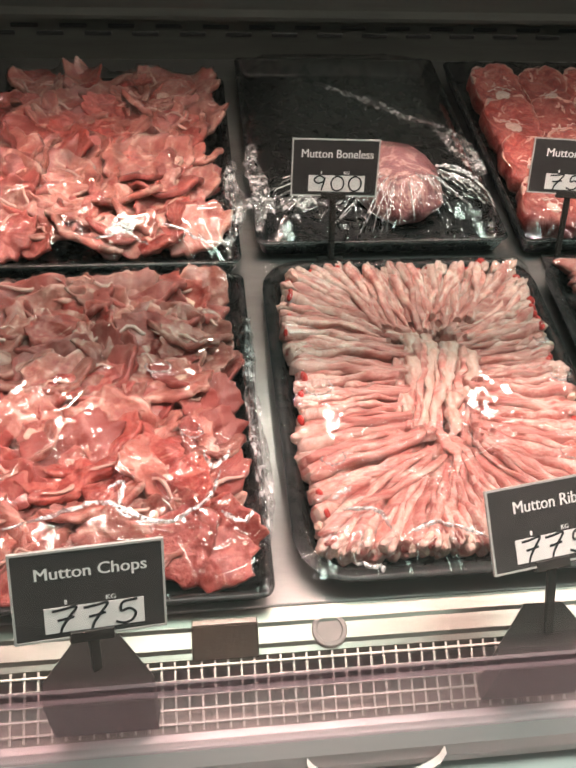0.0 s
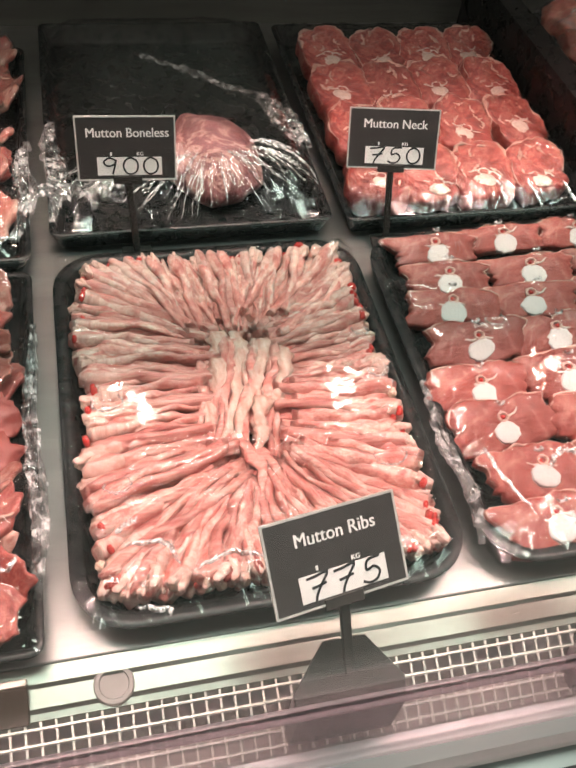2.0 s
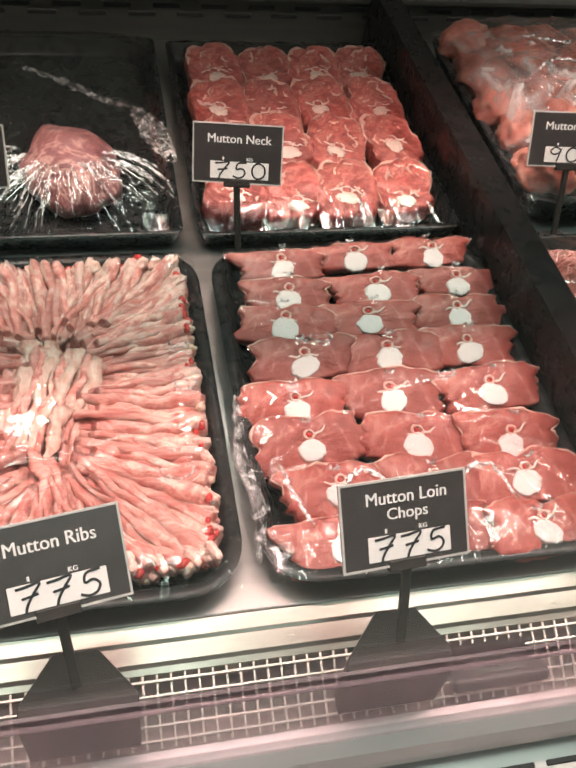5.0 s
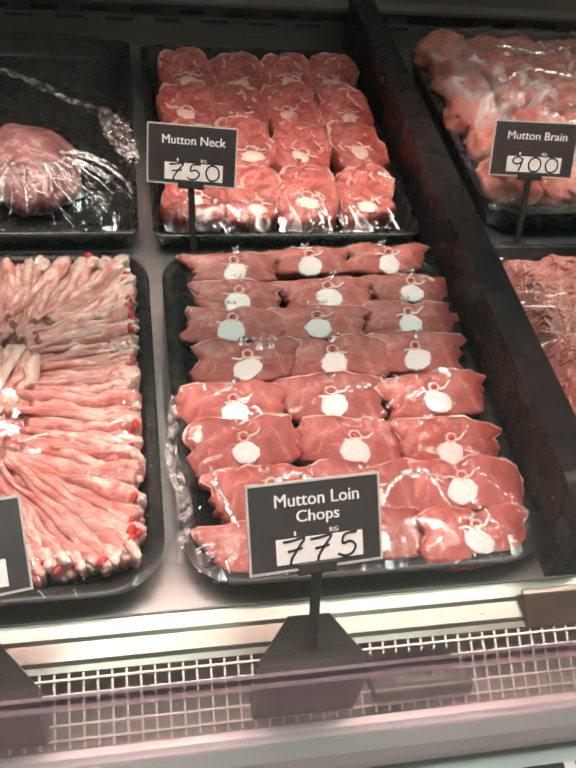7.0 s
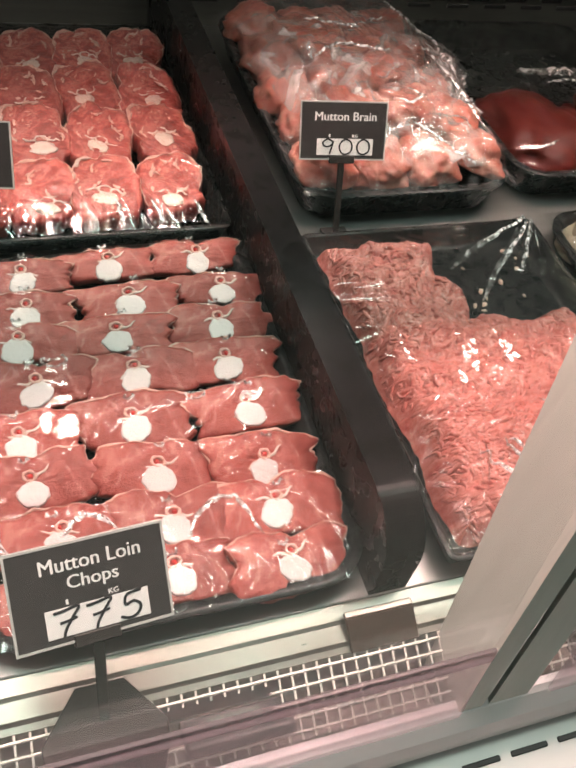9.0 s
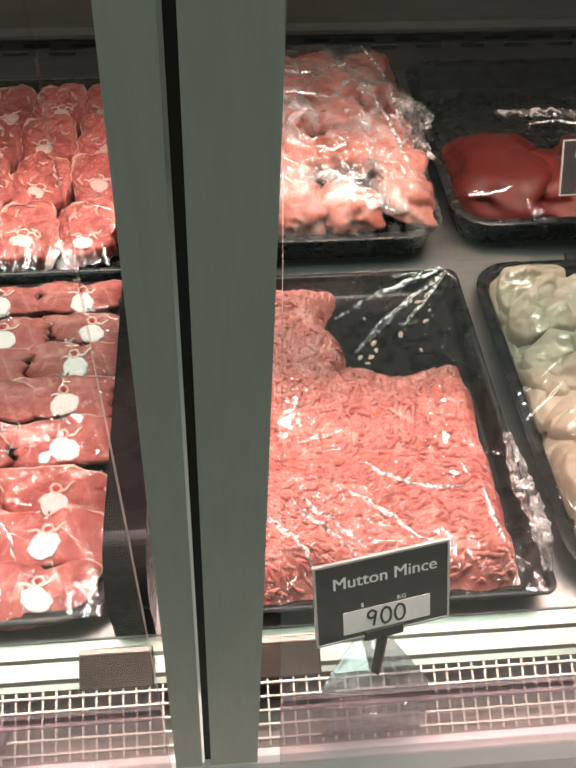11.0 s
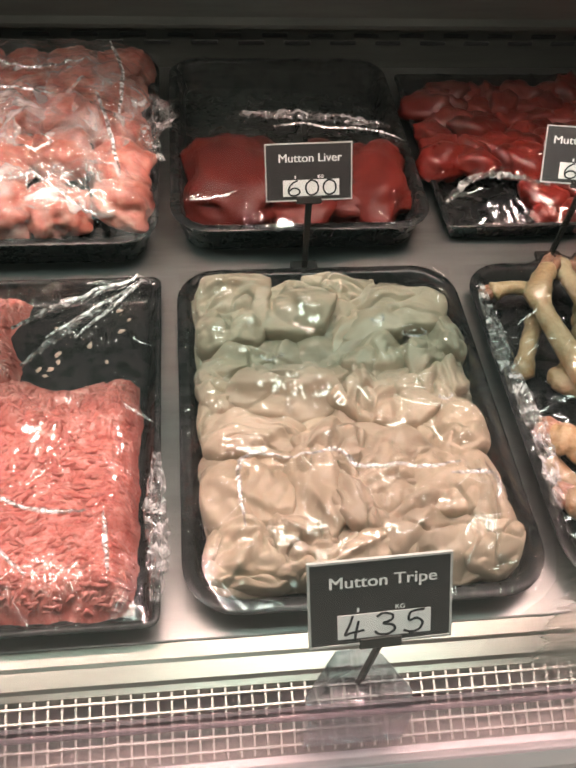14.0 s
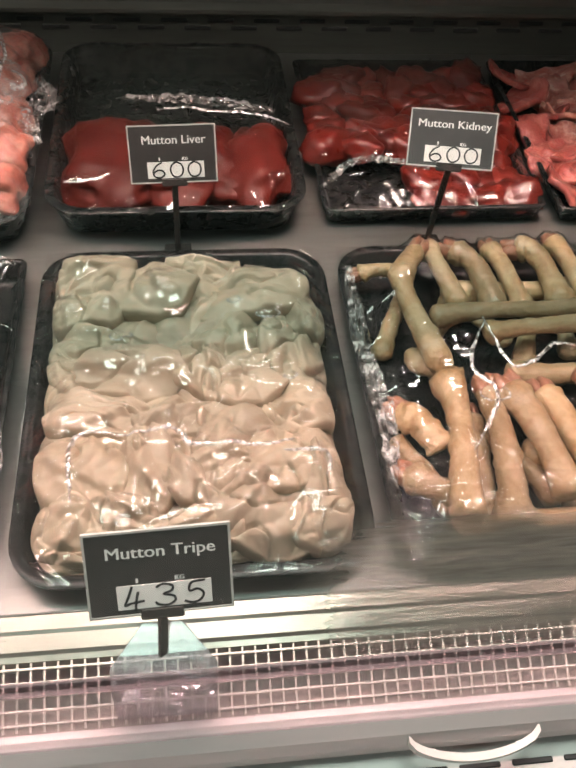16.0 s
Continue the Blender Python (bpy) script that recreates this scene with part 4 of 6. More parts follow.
LOIN_BONES = [(0.490, 0.686), (0.578, 0.695), (0.671, 0.696), (0.488, 0.637), (0.591, 0.640), (0.688, 0.644), (0.476, 0.594), (0.570, 0.592), (0.673, 0.596),
              (0.487, 0.540), (0.578, 0.542), (0.667, 0.544), (0.467, 0.482), (0.566, 0.486), (0.673, 0.485), (0.471, 0.434), (0.576, 0.430), (0.670, 0.423),
              (0.488, 0.379), (0.578, 0.376), (0.667, 0.374), (0.480, 0.327), (0.570, 0.329), (0.664, 0.321)]
gl_ = random.Random(19)
for q, (bx, by) in enumerate(LOIN_BONES):
    r, c = divmod(q, 3)
    k = (r * 3 + c * 5 + r // 2) % 8
    tip = 26 + gl_.uniform(-4, 4) if r < 6 else 14 + gl_.uniform(-4, 4)
    sy = (0.62, 0.78, 0.82, 0.92, 0.98, 1.0, 1.0, 0.90)[r]
    sx = (0.95, 0.98, 1.0, 1.02, 1.04, 1.04, 1.0, 0.96)[r] + gl_.uniform(-0.03, 0.03)
    off = -0.013 * sy if r < 6 else -0.006
    thing = empty("loin_chop", pose(bx, by - off * math.cos(radians(tip)), 0.7905 + gl_.uniform(-0.001, 0.001) - off * 0.45 - 0.0055, tip, gl_.uniform(-4, 4), gl_.uniform(-5, 5)),
                  "raw mutton loin chop with white bone disc, overlapping its neighbours", "meat", "loin chops on the tray")
    trim_ = pose(0, -0.004 * sy, 0) @ Matrix.Diagonal((sx, sy * 0.87, 1, 1)) if 0 < r < 6 else Matrix.Diagonal((sx, sy, 1, 1))
    part("lean", loin_me[k], None, thing, m=trim_)
    part("fat_edge", fat_me[k], None, thing, "pale fat edge", m=trim_)
    part("bone", disc_me[q % 5], None, thing, "round white cut bone", m=pose(0, off, 0.0100, 0, 0, gl_.uniform(-30, 30)) @ Matrix.Diagonal((gl_.uniform(0.90, 1.10), gl_.uniform(0.86, 1.05), 1, 1)))
    part("canal", canal_me[q % 3], None, thing, "pale ring of the spinal canal", m=pose(gl_.uniform(-0.002, 0.002), off + 0.0155, 0.0148, 0, 0, gl_.uniform(-20, 20)))
    part("marrow", marrow2, None, thing, "red spinal marrow", m=pose(gl_.uniform(-0.001, 0.001), off + 0.0155, 0.0138, 0, 0, gl_.uniform(0, 180)))
    for sgn in (0, 180):
        part("bone_wing", wing_me[(q + sgn) % 3], None, thing, m=pose(0, off + 0.011, 0.0146, 0, 0, sgn + gl_.uniform(-25, 25)))

# neck: four rows of four thick slices, each with its vertebra cut through
NW, NH, NT = 0.0395, 0.0475, 0.028


def neck_outline(seed, c, sn):
    """Radius factor of a neck slice: arched above, squarer below, gently uneven."""
    p = 2.9 if sn > 0 else 4.2
    r = (abs(c) ** p + abs(sn) ** p) ** (-1 / p)
    return r * (0.99 + 0.20 * nz((c, sn, 0), 1.3, seed) + 0.13 * nz((c, sn, 0), 3.6, seed + 9) + 0.07 * nz((c, sn, 0), 9, seed + 4))


def neck_mesh(seed):
    n, out, fs = 56, [], []
    prof = [(0.14, 1.0), (0.30, 1.0), (0.46, 1.0), (0.62, 1.0), (0.76, 1.0), (0.87, 0.985), (0.95, 0.93), (0.99, 0.78), (1.0, 0.45), (0.985, 0.12), (0.95, 0.0)]
    for q_, zt in prof:
        for i in range(n):
            a = 2 * math.pi * i / n
            c, sn = math.cos(a), math.sin(a)
            r = neck_outline(seed, c, sn)
            x, y = c * r * q_ * NW, sn * r * q_ * NH
            # muscles bulge between shallow seams
            seam = 0.0030 * math.exp(-(nz((x, y, 0), 34, seed + 3) / 0.09) ** 2)
            z = NT * zt + min(1, zt * 1.1) * (0.0016 - seam + 0.0022 * nz((x, y, 0), 48, seed) + 0.0012 * nz((x, y, 0), 130, seed + 1))
            out.append((x, y, z))
    out.append((0, 0, NT))
    m = len(prof)
    for k in range(m - 1):
        for i in range(n):
            fs.append((k * n + i, (k + 1) * n + i, (k + 1) * n + (i + 1) % n, k * n + (i + 1) % n))
    fs += [(len(out) - 1, i, (i + 1) % n) for i in range(n)]
    fs.append(tuple((m - 1) * n + i for i in range(n))[::-1])
    return mesh_of("lean", out, fs, M_MARBLED)


neck_me = [neck_mesh(80 + 5 * k) for k in range(6)]


def join_meshes(name, meshes):
    """Several meshes of one material as one."""
    vs, fs = [], []
    for me in meshes:
        o = len(vs)
        vs += [tuple(v.co) for v in me.vertices]
        fs += [tuple(o + i for i in p.vertices) for p in me.polygons]
    return mesh_of(name, vs, fs, meshes[0].materials[0])


def vertebra(k):
    """A ring of bone with a solid body below and two uneven wings."""
    q = random.Random(60 + k)
    ring = tube("ring", [(0.0062 * math.cos(2 * math.pi * i / 14), 0.006 + 0.0050 * math.sin(2 * math.pi * i / 14), 0.0004 * math.sin(3 * i)) for i in range(15)], [0.0009 * q.uniform(0.3, 1.5) for _ in range(15)], M_PINK_FAT, 7)
    body = blob("body", (0.0108 * q.uniform(0.85, 1.2), 0.0088, 0.0026), M_BONE, 90 + k, 3, 0.35, 2.0)
    for v in body.vertices:
        v.co.y -= 0.0055
        v.co.z -= 0.0012
    wings = []
    for s in (-1, 1):
        pts = [(s * (0.005 + 0.0030 * i), 0.005 + 0.0016 * math.sin(i * 1.1 + k) + s * 0.001 * i * q.uniform(-1, 1), 0.0003) for i in range(5)]
        wings.append(tube("wing", pts, [0.0014, 0.0012, 0.0010, 0.0012, 0.0005], M_BONE, 7))
    return join_meshes("bone", [body, ring] + wings)


def neck_rim(seed):
    """The skin of fat over the arched side of a slice, uneven and broken."""
    pts, rad = [], []
    for i in range(41):
        a = radians(-40 + 260 * i / 40)
        c, sn = math.cos(a), math.sin(a)
        r = neck_outline(seed, c, sn) * 0.965
        pts.append((c * r * NW, sn * r * NH, NT * 0.945))
        rad.append((0.0003 + 0.0052 * max(0, nz((c, sn, 1), 3.4, seed) + 0.08)) * min(1, 0.15 + 4 * min(i, 40 - i) / 40))
    return tube("fat_rim", pts, rad, M_PINK_FAT, 7, 1.2, seed, 0.4)


def fat_streak(k):
    """A short ragged streak of fat between two muscles."""
    g5 = random.Random(170 + k)
    ln, bend = g5.uniform(0.010, 0.022), g5.uniform(-0.006, 0.006)
    pts = [(ln * (i / 8 - 0.5), bend * math.sin(math.pi * i / 8) + g5.uniform(-0.0008, 0.0008), 0.0004 * math.sin(i)) for i in range(9)]
    return tube("fat_streak", pts, [0.0023 * (0.12 + math.sin(math.pi * i / 8)) * g5.uniform(0.4, 1.3) for i in range(9)], M_PINK_FAT, 6, 0.5, k, 0.8)


vert_me = [vertebra(k) for k in range(5)]
rim_me = [neck_rim(80 + 5 * k) for k in range(6)]
streak_me = [fat_streak(k) for k in range(6)]
nbone_me = [blob("bone", (0.0095, 0.0075, 0.0045), M_FAT, 90 + k, 3, 0.45, 2.0) for k in range(4)]
for r in range(4):
    for c in range(4):
        x = 0.456 + 0.0715 * c + rng.uniform(-0.004, 0.004) + 0.003 * r
        y = 0.822 + 0.096 * r + rng.uniform(-0.005, 0.005)
        k = rng.randrange(60)
        thing = empty("neck_slice", pose(x, y, FLOORZ + 0.010 + 0.003 * (r > 0), 13 + rng.uniform(-5, 5), rng.uniform(-5, 5), rng.uniform(-9, 9)),
                      "raw red mutton neck slice with pale bone, packed side by side", "meat", "neck slices on the tray")
        kind_ = (r * 4 + c * 3) % 6
        part("lean", neck_me[kind_], None, thing)
        part("fat_rim", rim_me[kind_], None, thing, "pale fat rim")
        part("bone", vert_me[k % 5], None, thing, "pale vertebra bone", m=pose(rng.uniform(-0.005, 0.005), -0.016 + rng.uniform(-0.006, 0.006), 0.0292, 0, 0, rng.uniform(-25, 25)) @ Matrix.Diagonal((rng.uniform(0.95, 1.25), rng.uniform(0.9, 1.2), 1, 1)))
        for sx_, sy_, turn in ((-0.013, 0.020, 65), (0.012, 0.022, 110), (0.0, 0.032, 10), (-0.022, -0.004, 100), (0.023, -0.008, 80), (-0.012, -0.004, 30), (0.013, -0.006, -30), (-0.02, 0.012, 40), (0.022, 0.010, -50)):
            if rng.random() < 0.65:
                part("fat_streak", streak_me[rng.randrange(6)], None, thing, m=pose(sx_ + rng.uniform(-0.004, 0.004), sy_ + rng.uniform(-0.004, 0.004), 0.0288, 0, 0, turn + rng.uniform(-35, 35)))

# ribs: strips fanned round the tray, tails towards the middle
rib_me = []
for k in range(14):
    g = random.Random(100 + k)
    pts, rad = [], []
    ph, am = g.uniform(0, 6), g.uniform(0.002, 0.009)
    thick = g.uniform(0.0042, 0.0066)
    for i in range(20):
        t = i / 19
        wob = 0.0009 * math.sin(15 * t + 2 * ph) + 0.0004 * math.sin(31 * t + ph)
        pts.append((t, am * math.sin(ph + 3.0 * t) * 4 * t * (1 - t) + wob, 0.004 * math.sin(2.4 * t + ph) * (1 - t) + 0.0012 * math.sin(13 * t + ph)))
        rad.append(thick * (1 - 0.38 * t) * (1 + 0.16 * math.sin(9 * t + ph) + 0.12 * math.sin(23 * t + 3 * ph)) * (0.62 if i == 0 else 0.9 if i == 1 else 1))
    # one unit long, metres across
    me = tube("flesh", pts, rad, M_RIB, 10, 1.6, k, 0.34)
    me.materials.append(M_RIB_FAT)
    s0, s1, e0 = g.randrange(10), g.randrange(10), g.randrange(10)
    for i in range(19):
        for c in range(10):
            side = k % 3 == 0 and c == (s0 + int(1.4 * math.sin(0.5 * i + ph))) % 10 and g.random() < 0.7
            low = c == s1 and 5 < i < 11 and k % 4 == 1
            end = i < 4 + 2 * math.sin(c + ph) and (c - e0) % 10 < 6
            if side or low or end:
                me.polygons[i * 10 + c].material_index = 1
    rib_me.append(me)
rend_me = [blob("bone_end", (0.0040, 0.0052, 0.0052), M_FAT, 130 + k, 3, 0.5, 1.8, flat=2.0) for k in range(3)]
marrow_me = blob("marrow", (0.0034, 0.0058, 0.0054), M_MARROW, 140, 2, 0.3, 2, flat=2.0)


fend_me = [blob("fat_end", (0.0100, 0.0044, 0.0072), M_RIB_FAT, 150 + k, 3, 0.6, 1.8, flat=2.0) for k in range(4)]
lend_me = [blob("lean_end", (0.0095, 0.0044, 0.0070), M_MARBLED, 160 + k, 3, 0.6, 1.8, flat=2.0) for k in range(3)]


RIB_PILE = []


def rib(x, y, ang, length, z, tilt, k, marrow=False, roll=0.0, bone=True, pile=False):
    if pile:
        RIB_PILE.append((rib_me[k % 14], pose(x, y, z, 0, tilt, ang) @ pose(0, 0, 0, roll) @ Matrix.Diagonal((length, 1, 1, 1))))
        return None
    thing = empty("mutton_rib", pose(x, y, z, 0, tilt, ang), "raw mutton rib strip with cream fat, fanned on the tray", "meat", "ribs on the tray")
    ob = part("flesh", rib_me[k % 14], None, thing, m=pose(0, 0, 0, roll) @ Matrix.Diagonal((length, 1, 1, 1)))
    # mesh is one length long; its bone shows at the outer end
    if bone:
        part("bone_end", rend_me[k % 3], None, thing, "pale bone end", m=pose(0.002, 0, -0.006, 0, 0, k * 37))
    if (y < 0.332 and k % 2) or (y >= 0.332 and bone and k % 3 < 2):
        part("fat_end", fend_me[k % 4], None, thing, "white fat end", m=pose(0.007, 0, -0.006, 0, 0, (k * 53) % 50 - 25))
        if y < 0.332 and k % 3 == 0:
            part("lean_end", lend_me[k % 3], None, thing, "red lean end", m=pose(0.005, 0.004, -0.005, 0, 0, (k * 29) % 50 - 25))
    if marrow:
        part("marrow", marrow_me, None, thing, "red marrow", m=pose(0.0060, 0.001, -0.0030))
    return thing


RX0, RX1, RY0, RY1 = 0.086, 0.376, 0.322, 0.700
CX, CY = 0.238, 0.512
path_len = 2 * (RX1 - RX0) + 2 * (RY1 - RY0)
count = 380
for i in range(count):
    s = path_len * (i + rng.uniform(-0.25, 0.25)) / count
    w, h = RX1 - RX0, RY1 - RY0
    if s < h:
        x, y = RX0 + 0.004 * math.sin(s * 40), RY0 + s
    elif s < h + w:
        x, y = RX0 + (s - h), RY1
    elif s < 2 * h + w:
        x, y = RX1, RY1 - (s - h - w)
    else:
        x, y = RX1 - (s - 2 * h - w), RY0
    # round the corners a little
    cxn, cyn = (x - CX) / (w / 2), (y - (RY0 + RY1) / 2) / (h / 2)
    k = max(0.0, abs(cxn) + abs(cyn) - 1.72) * 0.13
    x, y = x - cxn * k * w / 2, y - cyn * k * h / 2
    tx = CX + 0.030 * math.copysign(1, x - CX) * min(1, abs(x - CX) / 0.1)
    ty = min(max(CY + (y - CY) * 0.62, CY - 0.085), CY + 0.075)
    if y > RY1 - 0.002:
        tx, ty = CX + (x - CX) * 0.42, CY + 0.080
    if y < RY0 + 0.002:
        tx, ty = CX + (x - CX) * 0.25, CY - 0.090
    tx, ty = tx + rng.uniform(-0.012, 0.012), ty + rng.uniform(-0.010, 0.010)
    x, y = x + rng.uniform(-0.004, 0.004), y + rng.uniform(-0.004, 0.004)
    ang = math.degrees(math.atan2(ty - y, tx - x))
    ln = math.hypot(tx - x, ty - y)
    rib(x, y, ang + rng.uniform(-3, 3), ln, FLOORZ + 0.017 + rng.uniform(-0.006, 0.009), rng.uniform(-4, 2), rng.randrange(14),
        marrow=rng.random() < 0.34, roll=rng.uniform(-38, 38), bone=rng.random() < 0.30, pile=i % 3 == 1)
for i in range(22):
    x = CX - 0.036 + 0.0034 * i + rng.uniform(-0.003, 0.003)
    rib(x, 0.590 - 0.003 * abs(i - 11) + rng.uniform(-0.02, 0.006), -98 + rng.uniform(-9, 9), rng.uniform(0.10, 0.17), FLOORZ + 0.020 + rng.uniform(-0.003, 0.005), rng.uniform(0, 5), i, roll=rng.uniform(-30, 30), bone=False)

for i in range(16):
    rib(CX - 0.040 + 0.005 * i, 0.575 + rng.uniform(-0.03, 0.01), -92 + rng.uniform(-9, 9), 0.19, FLOORZ + 0.010, 0, i + 5, roll=rng.uniform(-30, 30), bone=False, pile=True)
# broad pale tails laid over the middle, thick and curled at their upper ends
for k, line in enumerate(([(0.216, 0.580), (0.217, 0.548), (0.206, 0.505), (0.192, 0.462)], [(0.230, 0.572), (0.226, 0.540), (0.214, 0.500), (0.197, 0.455)],
                          [(0.241, 0.580), (0.235, 0.547), (0.224, 0.504), (0.205, 0.446)], [(0.263, 0.570), (0.253, 0.529), (0.233, 0.493), (0.216, 0.443)],
                          [(0.252, 0.560), (0.245, 0.530), (0.230, 0.490), (0.212, 0.450)], [(0.284, 0.558), (0.273, 0.522), (0.260, 0.494)],
                          [(0.274, 0.548), (0.262, 0.520), (0.250, 0.490)], [(0.246, 0.494), (0.241, 0.462), (0.228, 0.432)],
                          [(0.222, 0.452), (0.231, 0.420), (0.236, 0.385)], [(0.232, 0.440), (0.246, 0.415), (0.256, 0.390)])):
    pts2 = smooth_line(line, 9)
    n = len(pts2)
    pts = [(p.x + 0.0022 * math.sin(0.55 * i + 2 * k), p.y, FLOORZ + 0.029 + 0.004 * math.sin(math.pi * i / n) - 0.008 * (i / n) ** 2 + 0.0022 * math.sin(i * 0.6 + k)) for i, p in enumerate(pts2)]
    thick = (0.0088, 0.0058, 0.0080, 0.0075, 0.0055, 0.0078, 0.0055, 0.0085, 0.0060, 0.0050)[k]
    rad = [thick * (0.55 if i == 0 else 1.12 if i < 5 else 1.0 - 0.45 * i / n) * (1 + 0.22 * math.sin(0.7 * i + 2 * k)) for i in range(n)]
    pts[0] = (pts[0][0], pts[0][1], pts[0][2] - 0.006)
    tail = part("mutton_rib", tube("mutton_rib", pts, rad, M_TAIL if k in (0, 2, 3, 5, 7) else M_RIB, 14, 0.62, 190 + k, 0.8), None, None)
    tagged(tail, "broad pale mutton rib tail curled over the middle", "meat", "rib tails in the middle")

pv, pf, pm = [], [], []
for me, m_ in RIB_PILE:
    o = len(pv)
    pv += [tuple(m_ @ v.co) for v in me.vertices]
    pf += [tuple(o + i for i in p.vertices) for p in me.polygons]
    pm += [p.material_index for p in me.polygons]
pile = mesh_of("rib_strips", pv, pf, (M_RIB, M_RIB_FAT))
pile.polygons.foreach_set("material_index", pm)
tagged(part("rib_strips", pile, None, None), "mutton rib strips packed between the fanned ribs", "meat", kind="stuff")

# chops: ragged slices heaped in loose rows, two trays
chop_me = [slice_mesh("lean", 0.098, 0.066, 0.009, 200 + k, (M_MEAT, M_PALE_MEAT, M_MARBLED, M_PALE_MEAT)[k % 4], notch=0.10, power=2.4, rough=0.16, bow=0.014, ripple=0.010) for k in range(12)]
chopfat_me = []
for k in range(6):
    g = random.Random(300 + k)
    pts = [(-0.036 + 0.008 * i, 0.022 + 0.007 * math.sin(i * 1.1 + k) + g.uniform(-0.003, 0.003), 0.0105 + 0.003 * math.sin(i * 0.8 + k)) for i in range(10)]
    chopfat_me.append(tube("fat_edge", pts, [0.0008 + 0.0020 * math.sin(math.pi * i / 9) * g.uniform(0.6, 1.2) for i in range(10)], M_PINK_FAT, 7, 0.8, k, 0.4))
for key, rows, cols, ya, yb, zt in (("chops", 14, 8, 0.338, 0.660, 0.0), ("chops2", 13, 8, 0.768, 1.110, 0.006)):
    for r in range(rows):
        for c in range(cols):
            x = -0.226 + 0.0305 * c + rng.uniform(-0.010, 0.010) + 0.008 * (r % 2) - 0.006
            y = ya + (yb - ya) * r / (rows - 1) + rng.uniform(-0.008, 0.008)
            lift = 0.010 + zt + 0.007 * math.sin(math.pi * r / (rows - 1)) + rng.uniform(0, 0.012)
            k = rng.randrange(12)
            sc = rng.uniform(0.74, 1.04)
            thing = empty("mutton_chop", pose(x, y, FLOORZ + lift, rng.uniform(10, 38), rng.uniform(-18, 18), rng.uniform(-45, 45) + (180 if rng.random() < 0.3 else 0)) @ Matrix.Diagonal((sc, sc, sc, 1)),
                          "ragged raw mutton chop with pale fat, heaped on the tray", "meat", "chops heaped on trays")
            part("lean", chop_me[k], None, thing)
            if rng.random() < 0.22:
                part("fat_edge", chopfat_me[k % 6], None, thing, "pale fat edge")
            if rng.random() < 0.2:
                part("bone", nbone_me[k % 4], None, thing, "pale cut bone", m=pose(rng.uniform(-0.02, 0.02), -0.01, 0.011))

# mince: strands heaped in an L, the far corner of the tray empty
def mince_top(x, y):
    """Height of the mince over the tray floor."""
    wob = 0.006 * nz((x, y, 0), 30, 8) + 0.003 * nz((x, y, 0), 80, 9)
    notch = max(0.962 + 0.010 * math.sin(y * 55) - x, 0.572 + 0.008 * math.sin(x * 60) - y)
    e = min(x - 0.824, 1.094 - x, y - 0.316, 0.706 - y, notch) + wob
    if e <= 0:
        return -1
    k = min(1, e / 0.030)
    h = 0.036 * (1 - (1 - k) ** 2.4)
    band = math.sin(y * 95 + 6 * nz((x, y, 0), 8, 2))
    h += k * (0.009 * nz((x, y, 0), 26, 1) + 0.006 * nz((x, y, 0), 65, 12) + 0.0036 * band * abs(band) ** 0.3)
    return max(h, 0.003)


def mince_strands(count, seed, lo, hi):
    """Long soft strands laid over the heap: drawn out along the counter in front, curled behind."""
    g2 = random.Random(seed)
    vs, fs, sides = [], [], 6
    made = 0
    while made < count:
        x, y = g2.uniform(0.822, 1.096), g2.uniform(0.312, 0.708)
        if mince_top(x, y) < 0.008:
            continue
        n = g2.randrange(lo, hi)
        a = 0.5 * math.sin(x * 22 + y * 13) + g2.gauss(0, 0.30) if y < 0.46 else g2.uniform(0, 2 * math.pi)
        r = 0.0023 * g2.uniform(0.7, 1.3)
        dip = g2.uniform(0.0008, 0.0036)
        o, rows = len(vs), 0
        for i in range(n):
            h = mince_top(x, y)
            if h < 0.004:
                break
            k = 0.5 if i in (0, n - 1) else 1.0
            ca, sa = math.cos(a), math.sin(a)
            for q in range(sides):
                t = 2 * math.pi * q / sides
                vs.append((x - sa * r * k * math.cos(t), y + ca * r * k * math.cos(t), FLOORZ + h - dip + r * k * math.sin(t) - (0.0015 if k < 1 else 0)))
            rows += 1
            x, y = x + 0.0034 * ca, y + 0.0034 * sa
            a += g2.gauss(0, 0.35 if y < 0.46 else 0.6)
        for i in range(rows - 1):
            for q in range(sides):
                fs.append((o + i * sides + q, o + i * sides + (q + 1) % sides, o + (i + 1) * sides + (q + 1) % sides, o + (i + 1) * sides + q))
        made += 1
    return mesh_of("strands", vs, fs, M_MINCE)


g = random.Random(31)
heap_v, NX, NY = [], 240, 330
for j in range(NY + 1):
    for i in range(NX + 1):
        x, y = 0.815 + 0.288 * i / NX, 0.306 + 0.408 * j / NY
        h = mince_top(x, y)
        if h > 0:
            # worm-like relief
            wx, wy = x + 0.004 * nz((x, y, 0), 60, 3), y + 0.004 * nz((x, y, 0), 60, 4)
            kx, ky = (95, 210) if y < 0.5 else (150, 150)
            r1 = 1 - min(1, abs(nz((wx * kx, wy * ky, 0), 1, 5)) * 3.4)
            h += min(1, h / 0.015) * 0.0034 * (0.2 - r1)
        heap_v.append((x, y, FLOORZ + max(h - 0.0010, -0.001)))
W = NX + 1
heap_f = [(j * W + i, j * W + i + 1, (j + 1) * W + i + 1, (j + 1) * W + i) for j in range(NY) for i in range(NX)]
